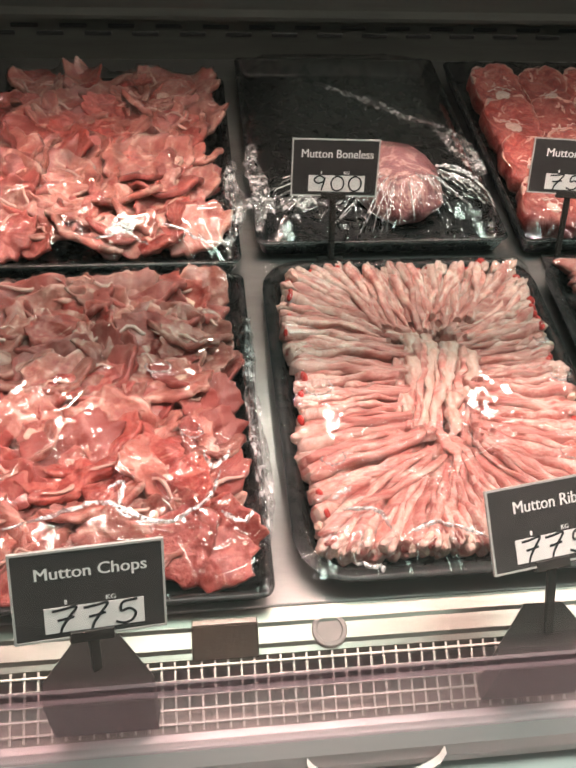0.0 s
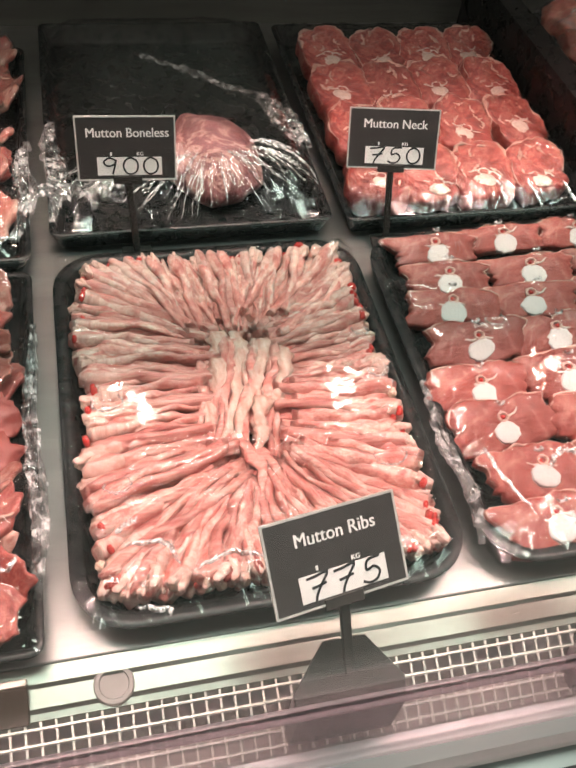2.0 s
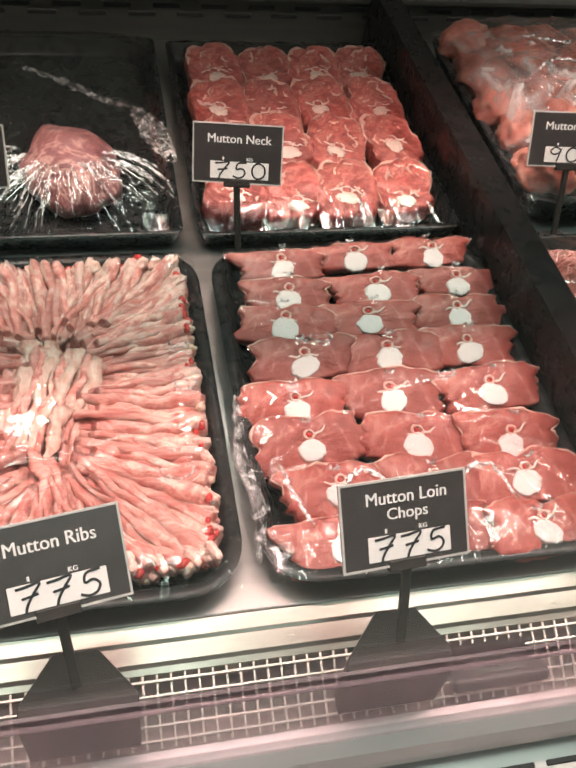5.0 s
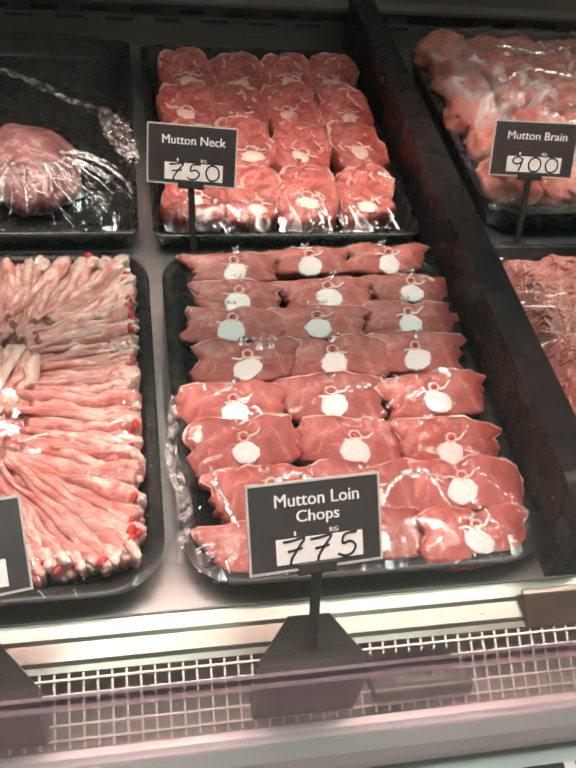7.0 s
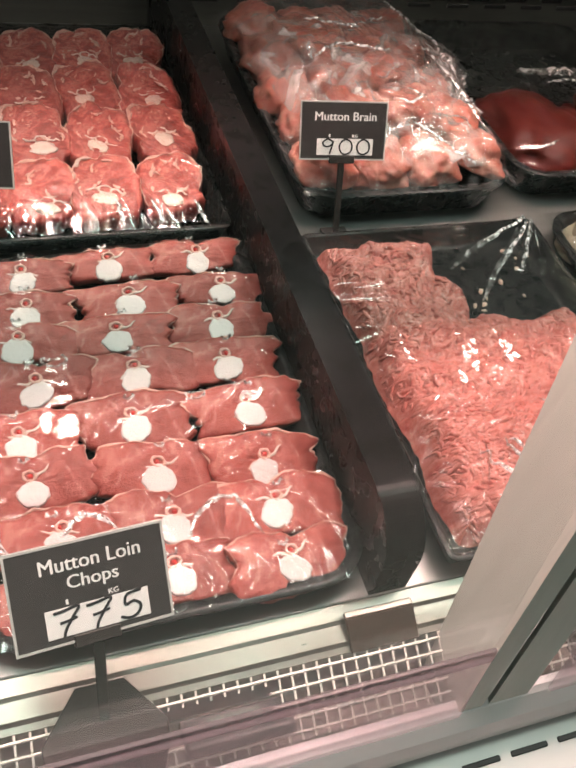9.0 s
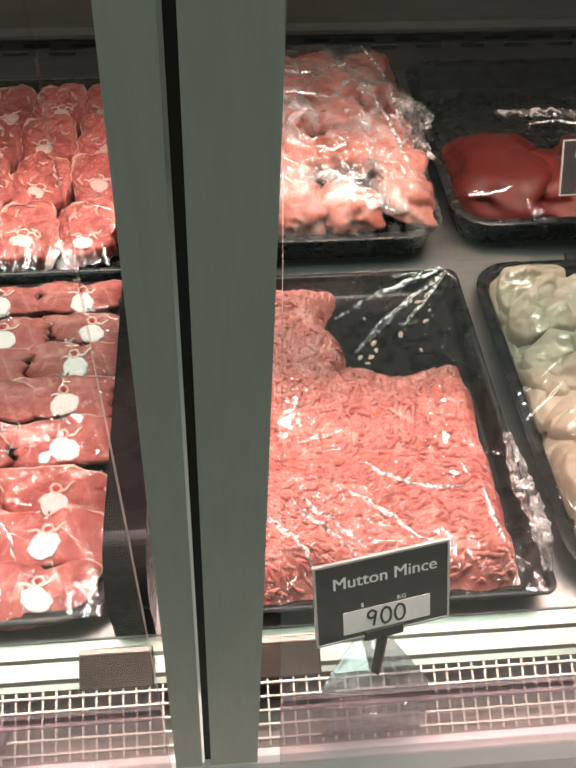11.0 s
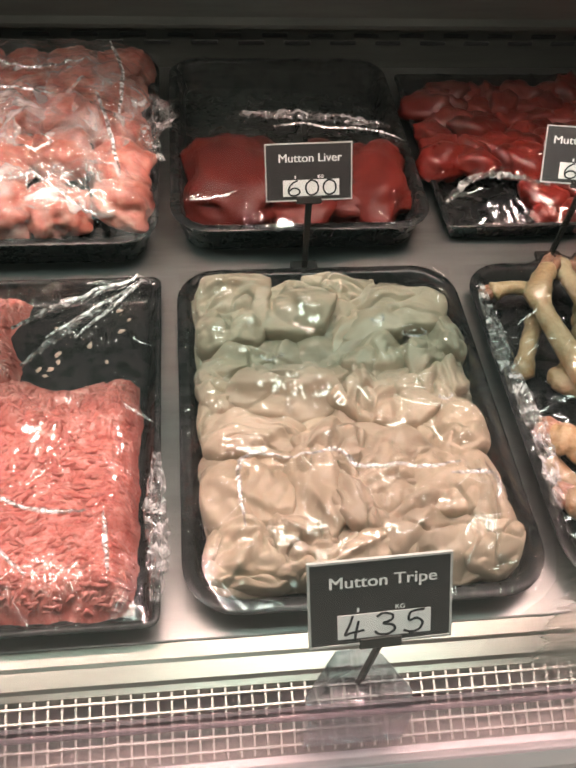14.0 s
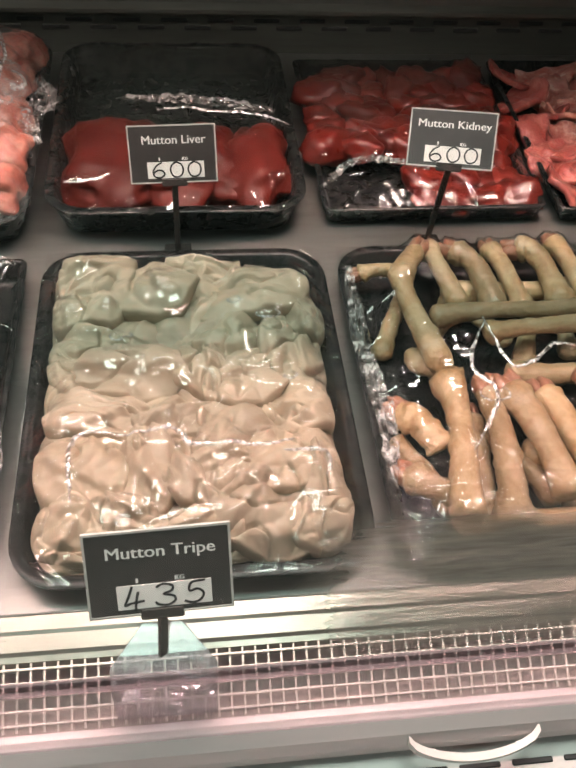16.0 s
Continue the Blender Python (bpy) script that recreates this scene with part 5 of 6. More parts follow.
mince = tagged(new("minced_mutton"), "pink minced mutton heaped in strands on a half-empty tray", "minced meat", kind="stuff")
heap_f = [f for f in heap_f if max(heap_v[i][2] for i in f) > FLOORZ]
part("heap", mesh_of("heap", heap_v, heap_f, M_MINCE), None, mince)
part("strands", mince_strands(2700, 5, 3, 7), None, mince)
crumb_me = [blob("meat_crumb", (0.0046, 0.0026, 0.0018), M_FAT, 400 + k, 3, 0.9, 1.6) for k in range(5)]
for k in range(11):
    c = part("meat_crumb", crumb_me[k % 5], None, None, m=pose(0.985 + 0.10 * g.random(), 0.595 + 0.10 * g.random(), FLOORZ, 0, 0, g.uniform(0, 180)) @ Matrix.Diagonal([g.uniform(0.4, 0.9)] * 3 + [1]))
    tagged(c, "stray crumb of pink mince on the tray floor", "meat crumb", "crumbs on the tray")

# tripe: thick soft sheets, lapped over one another, each with a rolled rim and a few deep pleats
def tripe_base(x, y):
    e = min(1, max(0, (y - 0.300) / 0.10))
    side = min(1, max(0, min(x - 1.146, 1.454 - x, 0.726 - y) / 0.045))
    return 0.006 + 0.032 * e * (2 - e) * (0.30 + 0.70 * side * (2 - side)) + 0.005 * nz((x, y, 0), 13, 40)


def sheet(seed, cx, cy, rx, ry, turn, layer, gather):
    """One flap of tripe on the heap: a soft dome, gathered at one side into rounded pleats, its thick rim rolled under."""
    q = random.Random(seed)
    n, rings = 96, 30
    waves = [(2, q.uniform(0, 6.3), 0.10), (3, q.uniform(0, 6.3), 0.08), (5, q.uniform(0, 6.3), 0.03), (8, q.uniform(0, 6.3), 0.015)]
    pa = radians(gather)
    pu, pv = 1.0 * math.cos(pa), 1.0 * math.sin(pa)
    folds, fph, fam = q.choice((2, 3, 4)), q.uniform(0, 6.3), q.uniform(0.008, 0.014)
    ct, st_ = math.cos(radians(turn)), math.sin(radians(turn))
    crease = q.uniform(0, math.pi)
    lean_u, lean_v = q.choice((-1, 1)) * q.uniform(0.004, 0.009), q.choice((-1, 1)) * q.uniform(0.003, 0.008)
    ruffle, rph = q.choice((3, 4, 5)), q.uniform(0, 6.3)
    ccx, ccy, cof = math.cos(crease), math.sin(crease), q.uniform(-0.35, 0.35)
    vs, fs = [], []
    for k in range(rings + 1):
        s = k / rings
        d = max(0.0, (s - 0.74) / 0.26)
        for i in range(n):
            a = 2 * math.pi * i / n
            rr = 1 + sum(am * math.sin(m_ * a + ph) for m_, ph, am in waves)
            rad = (min(s, 0.74) / 0.74) * rr
            # the rim: out, round and back under
            roll = 0.0048 * math.sin(d * math.pi * 0.80)
            u, v = rad * math.cos(a), rad * math.sin(a)
            lx, ly = 1.08 * u * rx + roll * math.cos(a), 1.08 * v * ry + roll * math.sin(a)
            x, y = cx + lx * ct - ly * st_, cy + lx * st_ + ly * ct
            x = 1.160 + 0.6 * (x - 1.160) if x < 1.160 else 1.440 + 0.6 * (x - 1.440) if x > 1.440 else x
            y = 0.335 + 0.5 * (y - 0.335) if y < 0.335 else 0.704 + 0.5 * (y - 0.704) if y > 0.704 else y
            du, dv = u - pu, v - pv
            dist = math.hypot(du, dv)
            ang = math.atan2(dv, du) - pa + 0.30 * nz((u, v, 0), 1.3, seed)
            z = tripe_base(x, y) + layer
            z += 0.012 * (1 - min(1, rad * rad * 0.8)) + lean_u * u + lean_v * v
            ridge = 1 - abs(math.sin(folds * ang + fph)) ** 1.7
            z -= fam * ridge * math.exp(-1.25 * dist) * min(1, dist * 4)
            z += 0.0120 * nz((u, v, 0), 0.9, seed + 3) + 0.0030 * nz((u, v, 0), 2.2, seed + 6)
            z -= 0.0100 * math.exp(-(nz((u, v, 0), 1.25, seed + 12) / 0.050) ** 2) * max(0.0, min(1, 2.0 * nz((u, v, 0), 0.9, seed + 14) + 0.6))
            z += 0.0100 * min(0.5, abs(nz((u, v, 0), 1.15, seed + 20))) + 0.0050 * min(0.4, abs(nz((u, v, 0), 2.3, seed + 22))) - 0.0030
            # one lapped crease runs across
            cr = u * ccx + v * ccy - cof + 0.25 * nz((u, v, 0), 1.4, seed + 8)
            z += 0.0090 * (1 / (1 + math.exp(-cr / 0.030)) - 0.5) * math.exp(-abs(cr) * 1.6)
            z += 0.0060 * math.sin(ruffle * a + rph) * s ** 3
            z -= 0.0170 * (1 - math.cos(min(d, 1) * math.pi * 0.62)) * min(1, 0.4 + d)
            vs.append((x, y, FLOORZ + max(z, 0.001)))
    for k in range(rings):
        for i in range(n):
            a, b_ = k * n + i, k * n + (i + 1) % n
            fs.append((a, a + n, b_ + n, b_))
    return mesh_of("tripe_fold", vs, fs, M_TRIPE)


# a first layer that fills the tray, then the flaps that lie on top, back to front
gtr = random.Random(77)
TRIPE = [(1.19 + 0.055 * i + gtr.uniform(-0.01, 0.01), 0.355 + 0.062 * j + gtr.uniform(-0.01, 0.01), 0.042, 0.036, gtr.uniform(0, 180), -0.016, gtr.uniform(0, 360)) for j in range(6) for i in range(5)]
TRIPE += [(1.200, 0.676, 0.044, 0.030, 25, 0.002, 200), (1.258, 0.654, 0.052, 0.036, -8, 0.004, 80), (1.372, 0.640, 0.054, 0.040, 10, 0.006, 150), (1.190, 0.622, 0.030, 0.030, 40, 0.004, 20),
          (1.424, 0.612, 0.026, 0.036, 0, 0.002, 200), (1.205, 0.556, 0.040, 0.026, -20, 0.002, 60), (1.242, 0.528, 0.054, 0.027, -4, 0.006, 100), (1.350, 0.560, 0.040, 0.030, 30, 0.001, 250),
          (1.408, 0.556, 0.028, 0.040, -20, 0.004, 60), (1.312, 0.530, 0.024, 0.040, 5, 0.008, 270), (1.352, 0.514, 0.038, 0.032, 35, 0.005, 230), (1.218, 0.470, 0.052, 0.024, -6, 0.005, 20),
          (1.288, 0.462, 0.036, 0.024, 20, 0.006, 180), (1.346, 0.450, 0.040, 0.034, 60, 0.004, 300), (1.404, 0.474, 0.034, 0.028, -10, 0.006, 260), (1.200, 0.408, 0.036, 0.040, 10, 0.003, 70),
          (1.255, 0.400, 0.026, 0.044, 8, 0.007, 95), (1.298, 0.402, 0.022, 0.040, 25, 0.006, 100), (1.336, 0.410, 0.030, 0.038, -30, 0.004, 80), (1.392, 0.412, 0.040, 0.034, -35, 0.006, 140),
          (1.424, 0.396, 0.020, 0.040, 0, 0.002, 90), (1.362, 0.352, 0.040, 0.034, -5, 0.006, 120), (1.414, 0.352, 0.028, 0.028, 20, 0.005, 100), (1.192, 0.346, 0.034, 0.024, -25, 0.006, 80),
          (1.236, 0.352, 0.024, 0.030, 15, 0.006, 100), (1.296, 0.346, 0.036, 0.026, 0, 0.003, 90), (1.172, 0.545, 0.018, 0.030, 20, 0.002, 10), (1.318, 0.688, 0.036, 0.020, 0, 0.001, 270)]
for k, spec_ in enumerate(TRIPE):
    tagged(part("tripe_fold", sheet(500 + k, *spec_), None, None), "folded piece of smooth cream tripe heaped on the tray", "tripe", "tripe on the tray")
# brain: soft lumps in a clear bag
brain_me = [blob("mutton_brain", (0.045, 0.041, 0.030), M_BRAIN, 600 + k, 4, 0.32, 1.5, 0.11, 2.9) for k in range(6)]
for r in range(5):
    for c in range(4):
        up = 0.016 * (0 < r < 4) * (0 < c < 3)
        ob = part("mutton_brain", brain_me[(r + 2 * c) % 6], None, None, m=pose(0.864 + 0.067 * c + rng.uniform(-0.006, 0.006), 0.822 + 0.082 * r + rng.uniform(-0.006, 0.006), FLOORZ + 0.036 + up, rng.uniform(-10, 20), rng.uniform(-10, 10), rng.uniform(0, 360)))
        tagged(ob, "soft pink mutton brain lump inside a thin clear bag", "brain", "brains on the tray")

# thin clear bags, each loosely round a lump or two
M_BAG = clear("thin_poly_bag", (0.95, 0.94, 0.93), 0.14, 0.025, 0.5, 0.30, 16, haze=0.55)
gbag = random.Random(23)


def bag_mesh(seed):
    """A limp bag: a low dome with sharp crumples, open corners and a flattened skirt."""
    g6, n, out, fs = random.Random(seed), 44, [], []
    planes = [(g6.uniform(0, 2 * math.pi), g6.uniform(0.25, 0.8), g6.uniform(0.004, 0.010)) for _ in range(7)]
    for j in range(n + 1):
        for i in range(n + 1):
            u, v_ = 2 * i / n - 1, 2 * j / n - 1
            z = 0.024 * max(0.0, (1 - abs(u) ** 3) * (1 - abs(v_) ** 3)) ** 0.6
            for a, off_, dep in planes:
                d = abs(u * math.cos(a) + v_ * math.sin(a) - off_ * 0.6)
                z += dep * max(0, 1 - d / 0.22) * 0.6
            z += 0.003 * abs(nz((u, v_, 0), 2.6, seed)) - 0.002 * nz((u, v_, 0), 5.5, seed + 1)
            out.append((0.056 * u * (1 + 0.10 * nz((v_, 0, 1), 1.3, seed)), 0.052 * v_ * (1 + 0.10 * nz((u, 0, 2), 1.3, seed)), z))
    for j in range(n):
        for i in range(n):
            a = j * (n + 1) + i
            fs.append((a, a + 1, a + n + 2, a + n + 1))
    return mesh_of("poly_bag", out, fs, M_BAG)


bag_me = [bag_mesh(40 + k) for k in range(4)]
for r in range(4):
    for c in range(3):
        bx, by = 0.893 + 0.072 * c + gbag.uniform(-0.012, 0.012), 0.845 + 0.085 * r + gbag.uniform(-0.012, 0.012)
        ob = part("poly_bag", bag_me[(r + c) % 4], None, None, m=pose(bx, by, FLOORZ + 0.058 + 0.014 * (0 < r < 3), gbag.uniform(-4, 10), gbag.uniform(-6, 6), gbag.uniform(0, 360)))
        ob.visible_shadow = False
        tagged(ob, "thin clear crumpled poly bag round the brains", "bag", "bags on the brain tray")

# liver: broad dark lobes
for k, (x, y, sx, sy, sz, rz) in enumerate(((1.216, 0.908, 0.076, 0.092, 0.038, 12), (1.286, 0.886, 0.068, 0.066, 0.030, -30), (1.346, 0.900, 0.060, 0.078, 0.032, 8), (1.400, 0.896, 0.050, 0.078, 0.033, -4))):
    ob = part("mutton_liver", blob("mutton_liver", (sx, sy, sz), M_LIVER, 700 + k, 4, 0.34, 1.5), None, None, m=pose(x, y, FLOORZ + 0.013, 4, 0, rz))
    tagged(ob, "smooth glossy dark red mutton liver lobe on the tray", "liver", "livers on the tray")

# kidneys
kid_me = [blob("mutton_kidney", (0.033, 0.026, 0.019), M_KIDNEY, 720 + k, 3, 0.42, 1.7, box=0.3) for k in range(5)]
for r in range(9):
    for c in range(7):
        x, y = 1.512 + 0.039 * c + rng.uniform(-0.011, 0.011), 0.838 + 0.035 * r + rng.uniform(-0.006, 0.006)
        if r < 3 and c < 3:
            continue
        ob = part("mutton_kidney", kid_me[(r + c) % 5], None, None, m=pose(x, y, FLOORZ + 0.008 + 0.012 * (r > 2), rng.uniform(-15, 25), rng.uniform(-15, 15), rng.uniform(0, 180)) @ Matrix.Diagonal([rng.uniform(0.75, 1.2)] * 3 + [1]))
        tagged(ob, "glossy dark red mutton kidney heaped on the tray", "kidney", "kidneys on the tray")
for r in range(6):
    for c in range(5):
        ob = part("mutton_chunk", chop_me[(r * 2 + c) % 12], None, None, m=pose(1.830 + 0.055 * c, 0.845 + 0.058 * r, FLOORZ + 0.012, rng.uniform(5, 35), rng.uniform(-15, 15), rng.uniform(0, 360)))
        tagged(ob, "ragged raw red mutton chunk heaped on the tray", "meat", "chunks on the end tray")

# trotters
def trotter(line, z, k, thick=1.0, joint=0.10, hoof=True):
    """A shank along a line: a heavy joint near one end, a slim middle, a cut foot end."""
    pts2 = smooth_line(line, 12)
    n = len(pts2)
    pts, rad = [], []
    for i, p in enumerate(pts2):
        t = i / (n - 1)
        pts.append((p.x, p.y, z + 0.006 * math.sin(math.pi * t)))
        knuckle = 0.92 + 0.34 * math.exp(-((t - joint) / 0.13) ** 2) + 0.30 * math.exp(-((t - 0.93) / 0.13) ** 2) + 0.05 * math.sin(9 * t + k)
        rad.append(0.0118 * thick * knuckle * (0.45 if i in (0, n - 1) else 0.82 if i in (1, n - 2) else 1))
    thing = empty("mutton_trotter", Matrix.Identity(4), "skinned yellowish mutton trotter stacked on the tray", "trotter", "trotters on the tray")
    part("shank", tube("shank", pts, rad, M_FOOT, 18, 0.92, k, 0.20), None, thing)
    if hoof:
        p, d = Vector(pts[0]), (Vector(pts[0]) - Vector(pts[3])).normalized()
        for sgn in (-1, 1):
            side = Vector((-d.y, d.x, 0)) * 0.0055 * thick * sgn
            me = blob("toe", (0.0120 * thick, 0.0060 * thick, 0.0085 * thick), M_HOOF, 830 + 3 * k + sgn, 3, 0.35, 1.6, flat=2.0)
            part("toe", me, None, thing, "pink cut toe end", m=Matrix.Translation(p + d * 0.004 + side + Vector((0, 0, -0.014 * thick))) @ pose(0, 0, 0, 0, 0, math.degrees(math.atan2(d.y, d.x))))
    return thing


ZF = FLOORZ + 0.018
FEET = [([(1.578, 0.706), (1.549, 0.660), (1.547, 0.615), (1.566, 0.512)], 0.028, 1.05, 0.36, True), ([(1.594, 0.716), (1.598, 0.680), (1.610, 0.612)], 0.020, 0.98, 0.10, True),
        ([(1.622, 0.704), (1.640, 0.676), (1.648, 0.600)], 0.024, 1.15, 0.18, True), ([(1.670, 0.712), (1.676, 0.676), (1.684, 0.602)], 0.020, 0.98, 0.12, True),
        ([(1.700, 0.704), (1.722, 0.690), (1.730, 0.606)], 0.024, 1.20, 0.20, True), ([(1.752, 0.716), (1.756, 0.680), (1.762, 0.610)], 0.024, 1.0, 0.10, True),
        ([(1.566, 0.586), (1.620, 0.590), (1.700, 0.590), (1.770, 0.596)], 0.032, 0.95, 0.06, False), ([(1.618, 0.556), (1.680, 0.560), (1.770, 0.566)], 0.036, 0.92, 0.08, False),
        ([(1.566, 0.508), (1.566, 0.450), (1.556, 0.390), (1.548, 0.335)], 0.024, 1.22, 0.08, False), ([(1.606, 0.490), (1.606, 0.430), (1.598, 0.370), (1.590, 0.325)], 0.020, 1.20, 0.90, True),
        ([(1.628, 0.486), (1.642, 0.430), (1.652, 0.350)], 0.026, 1.30, 0.16, True), ([(1.664, 0.480), (1.676, 0.430), (1.690, 0.345)], 0.022, 1.25, 0.12, True),
        ([(1.716, 0.486), (1.724, 0.430), (1.730, 0.345)], 0.026, 1.25, 0.12, True), ([(1.760, 0.486), (1.762, 0.430), (1.766, 0.345)], 0.020, 1.15, 0.12, True),
        ([(1.504, 0.682), (1.530, 0.684), (1.560, 0.680)], 0.012, 0.80, 0.10, True), ([(1.512, 0.472), (1.530, 0.452), (1.548, 0.425)], 0.010, 1.30, 0.30, True),
        ([(1.506, 0.398), (1.520, 0.385), (1.550, 0.372)], 0.006, 1.20, 0.30, True), ([(1.540, 0.560), (1.560, 0.535), (1.590, 0.520)], 0.002, 1.0, 0.30, False),
        ([(1.600, 0.655), (1.680, 0.650), (1.770, 0.655)], 0.002, 1.15, 0.10, False), ([(1.640, 0.520), (1.700, 0.515), (1.770, 0.520)], 0.006, 1.15, 0.10, False),
        ([(1.585, 0.470), (1.580, 0.400), (1.572, 0.340)], 0.000, 1.1, 0.10, True), ([(1.630, 0.420), (1.700, 0.410), (1.770, 0.420)], 0.002, 1.2, 0.10, False), ([(1.540, 0.345), (1.620, 0.340), (1.700, 0.345)], 0.000, 1.0, 0.10, False)]
gft = random.Random(61)
for k in range(10):
    fx, fy, fa = 1.525 + 0.055 * (k % 5) + gft.uniform(-0.012, 0.012), (0.40, 0.60)[k // 5] + gft.uniform(-0.02, 0.02), radians(gft.uniform(50, 130))
    FEET.append(([(fx - 0.05 * math.cos(fa), fy - 0.05 * math.sin(fa)), (fx, fy + 0.004), (fx + 0.05 * math.cos(fa), fy + 0.05 * math.sin(fa))], gft.uniform(-0.006, -0.002), gft.uniform(0.8, 1.0), 0.15, False))
for k, (line, dz, th, jt, hf) in enumerate(FEET):
    trotter(line, ZF + dz - 0.006, k, th, jt, hf)

# the boned joint, left over in a large tray
joint = part("boned_joint", blob("boned_joint", (0.056, 0.066, 0.046), M_JOINT, 900, 4, 0.20, 1.2, 0.05, 1.3), None, None, m=pose(0.262, 0.868, FLOORZ + 0.010, 6, -6, 20))
tagged(joint, "single pale pink boned mutton joint under crumpled film", "meat")

# ---------- film over the trays ----------
def place_of(ob):
    m_ = ob.matrix_basis.copy()
    while ob.parent is not None:
        ob = ob.parent
        m_ = ob.matrix_basis @ m_
    return m_


MEAT_CLOUD = []
for ob in list(scene.collection.all_objects):
    if ob.type == "MESH" and (ob.parent is None or ob.parent.type == "EMPTY"):
        m_ = place_of(ob)
        c_ = m_.translation
        top_name = (ob.parent or ob).name.split(".")[0]
        if top_name in ("loin_chop", "neck_slice", "mutton_rib", "rib_strips", "mutton_chop", "minced_mutton", "tripe_fold", "mutton_brain", "poly_bag", "mutton_liver", "mutton_kidney", "mutton_chunk", "mutton_trotter", "boned_joint"):
            co = np.empty(len(ob.data.vertices) * 3)
            ob.data.vertices.foreach_get("co", co)
            a_ = np.array(m_)
            MEAT_CLOUD.append(co.reshape(-1, 3) @ a_[:3, :3].T + a_[:3, 3])
MEAT_CLOUD = np.concatenate(MEAT_CLOUD)


def film(key, seed, mat, sag=0.0, cling=0.0008, bumpy=0.0006, n=200, pleats=40, creases=4, rays=None, rings=(), bubbles=(), front=0, spread=0.40, folds=(), fold_width=0.0026, label="clear cling film stretched over the filled tray"):
    """Cling film: a sheet pulled over the meat from lip to lip, touching its high points, with pleats along the rim, long folds and trapped bubbles."""
    x0, x1, y0, y1 = TR[key]
    g4 = random.Random(seed * 13 + 1)
    c = np.linspace(0, 1, n + 1)
    X, Y = np.meshgrid(x0 + 0.003 + (x1 - x0 - 0.006) * c, y0 + 0.003 + (y1 - y0 - 0.006) * c)
    e = np.minimum.reduce([X - x0, x1 - X, y1 - Y, Y - y0])
    rim = DECK + TALL.get(key, 0.028) + 0.0008
    H = np.full_like(X, -1.0)
    px, py, pz = MEAT_CLOUD.T
    inside = (px > x0 + 0.004) & (px < x1 - 0.004) & (py > y0 + 0.004) & (py < y1 - 0.004)
    ii = np.clip(np.rint((px[inside] - x0 - 0.003) / (x1 - x0 - 0.006) * n).astype(int), 0, n)
    jj = np.clip(np.rint((py[inside] - y0 - 0.003) / (y1 - y0 - 0.006) * n).astype(int), 0, n)
    np.maximum.at(H, (jj, ii), pz[inside] + cling)
    P = np.pad(H, 1, constant_values=-1.0)
    H = np.maximum.reduce([P[a:a + n + 1, b:b + n + 1] for a in range(3) for b in range(3)])
    # the lip itself carries the sheet along the rim
    edge = e < 0.0045
    Z = np.maximum(H, rim)
    start = max(H.max(), rim)
    Z = Z + (start - Z) * np.clip(e / 0.03, 0, 1) * 0.8
    for _ in range(900):
        A = np.pad(Z, 1, mode="edge")
        Z = np.maximum(0.25 * (A[:-2, 1:-1] + A[2:, 1:-1] + A[1:-1, :-2] + A[1:-1, 2:]) - sag, H)
        Z[edge] = rim
    soft = np.array([[nz((qx, qy, 0), 24, seed) + 0.5 * nz((qx, qy, 0), 70, seed + 2) for qx, qy in zip(rx, ry)] for rx, ry in zip(X, Y)])
    inner = np.clip(e / 0.012, 0, 1)
    Z += inner * bumpy * soft
    lines, ribbons = [], []
    for _ in range(pleats):
        side = g4.choice((0, 0, 0, 1, 2, 2, 3, 3))
        u, ln, sk = g4.uniform(0.03, 0.97), g4.uniform(0.02, 0.06), g4.uniform(-0.03, 0.03)
        px, py = x0 + (x1 - x0) * u, y0 + (y1 - y0) * u
        lines.append([((px, y0), (px + sk, y0 + ln)), ((px, y1), (px + sk, y1 - ln)), ((x0, py), (x0 + ln, py + sk)), ((x1, py), (x1 - ln, py + sk))][side] + (g4.uniform(0.0010, 0.0028), g4.uniform(0.0017, 0.0026)))
    for _ in range(front):
        px, ln = x0 + (x1 - x0) * g4.uniform(0.04, 0.96), g4.uniform(0.012, 0.034)
        lines.append(((px, y0 + 0.004), (px + g4.uniform(-0.006, 0.006), y0 + ln), g4.uniform(0.0014, 0.0030), g4.uniform(0.0014, 0.0022)))
    for _ in range(creases):
        px, py, ang = x0 + (x1 - x0) * g4.uniform(0.10, 0.75), y0 + (y1 - y0) * g4.uniform(0.10, spread), g4.uniform(-0.6, 0.9)
        bend = g4.uniform(-0.28, 0.28)
        hgt = g4.uniform(0.0018, 0.0028)
        for s in range(g4.randrange(5, 10)):
            ln = g4.uniform(0.010, 0.018)
            qx, qy = px + ln * math.cos(ang), py + ln * math.sin(ang)
            ribbons.append(((px, py), (qx, qy), hgt * g4.uniform(0.7, 1.0)))
            px, py, ang = qx, qy, ang + bend + g4.uniform(-0.3, 0.3)
    for ray in rays or ():
        for q in range(ray[2]):
            a = radians(g4.uniform(ray[3], ray[4]))
            r0, r1 = g4.uniform(ray[5], ray[5] * 2.2), g4.uniform(ray[6] * 0.45, ray[6])
            ca, sa = math.cos(a), math.sin(a) * ray[7]
            lines.append(((ray[0] + r0 * ca, ray[1] + r0 * sa), (ray[0] + r1 * ca, ray[1] + r1 * sa), g4.uniform(0.0016, 0.0036), g4.uniform(0.0012, 0.0019)))
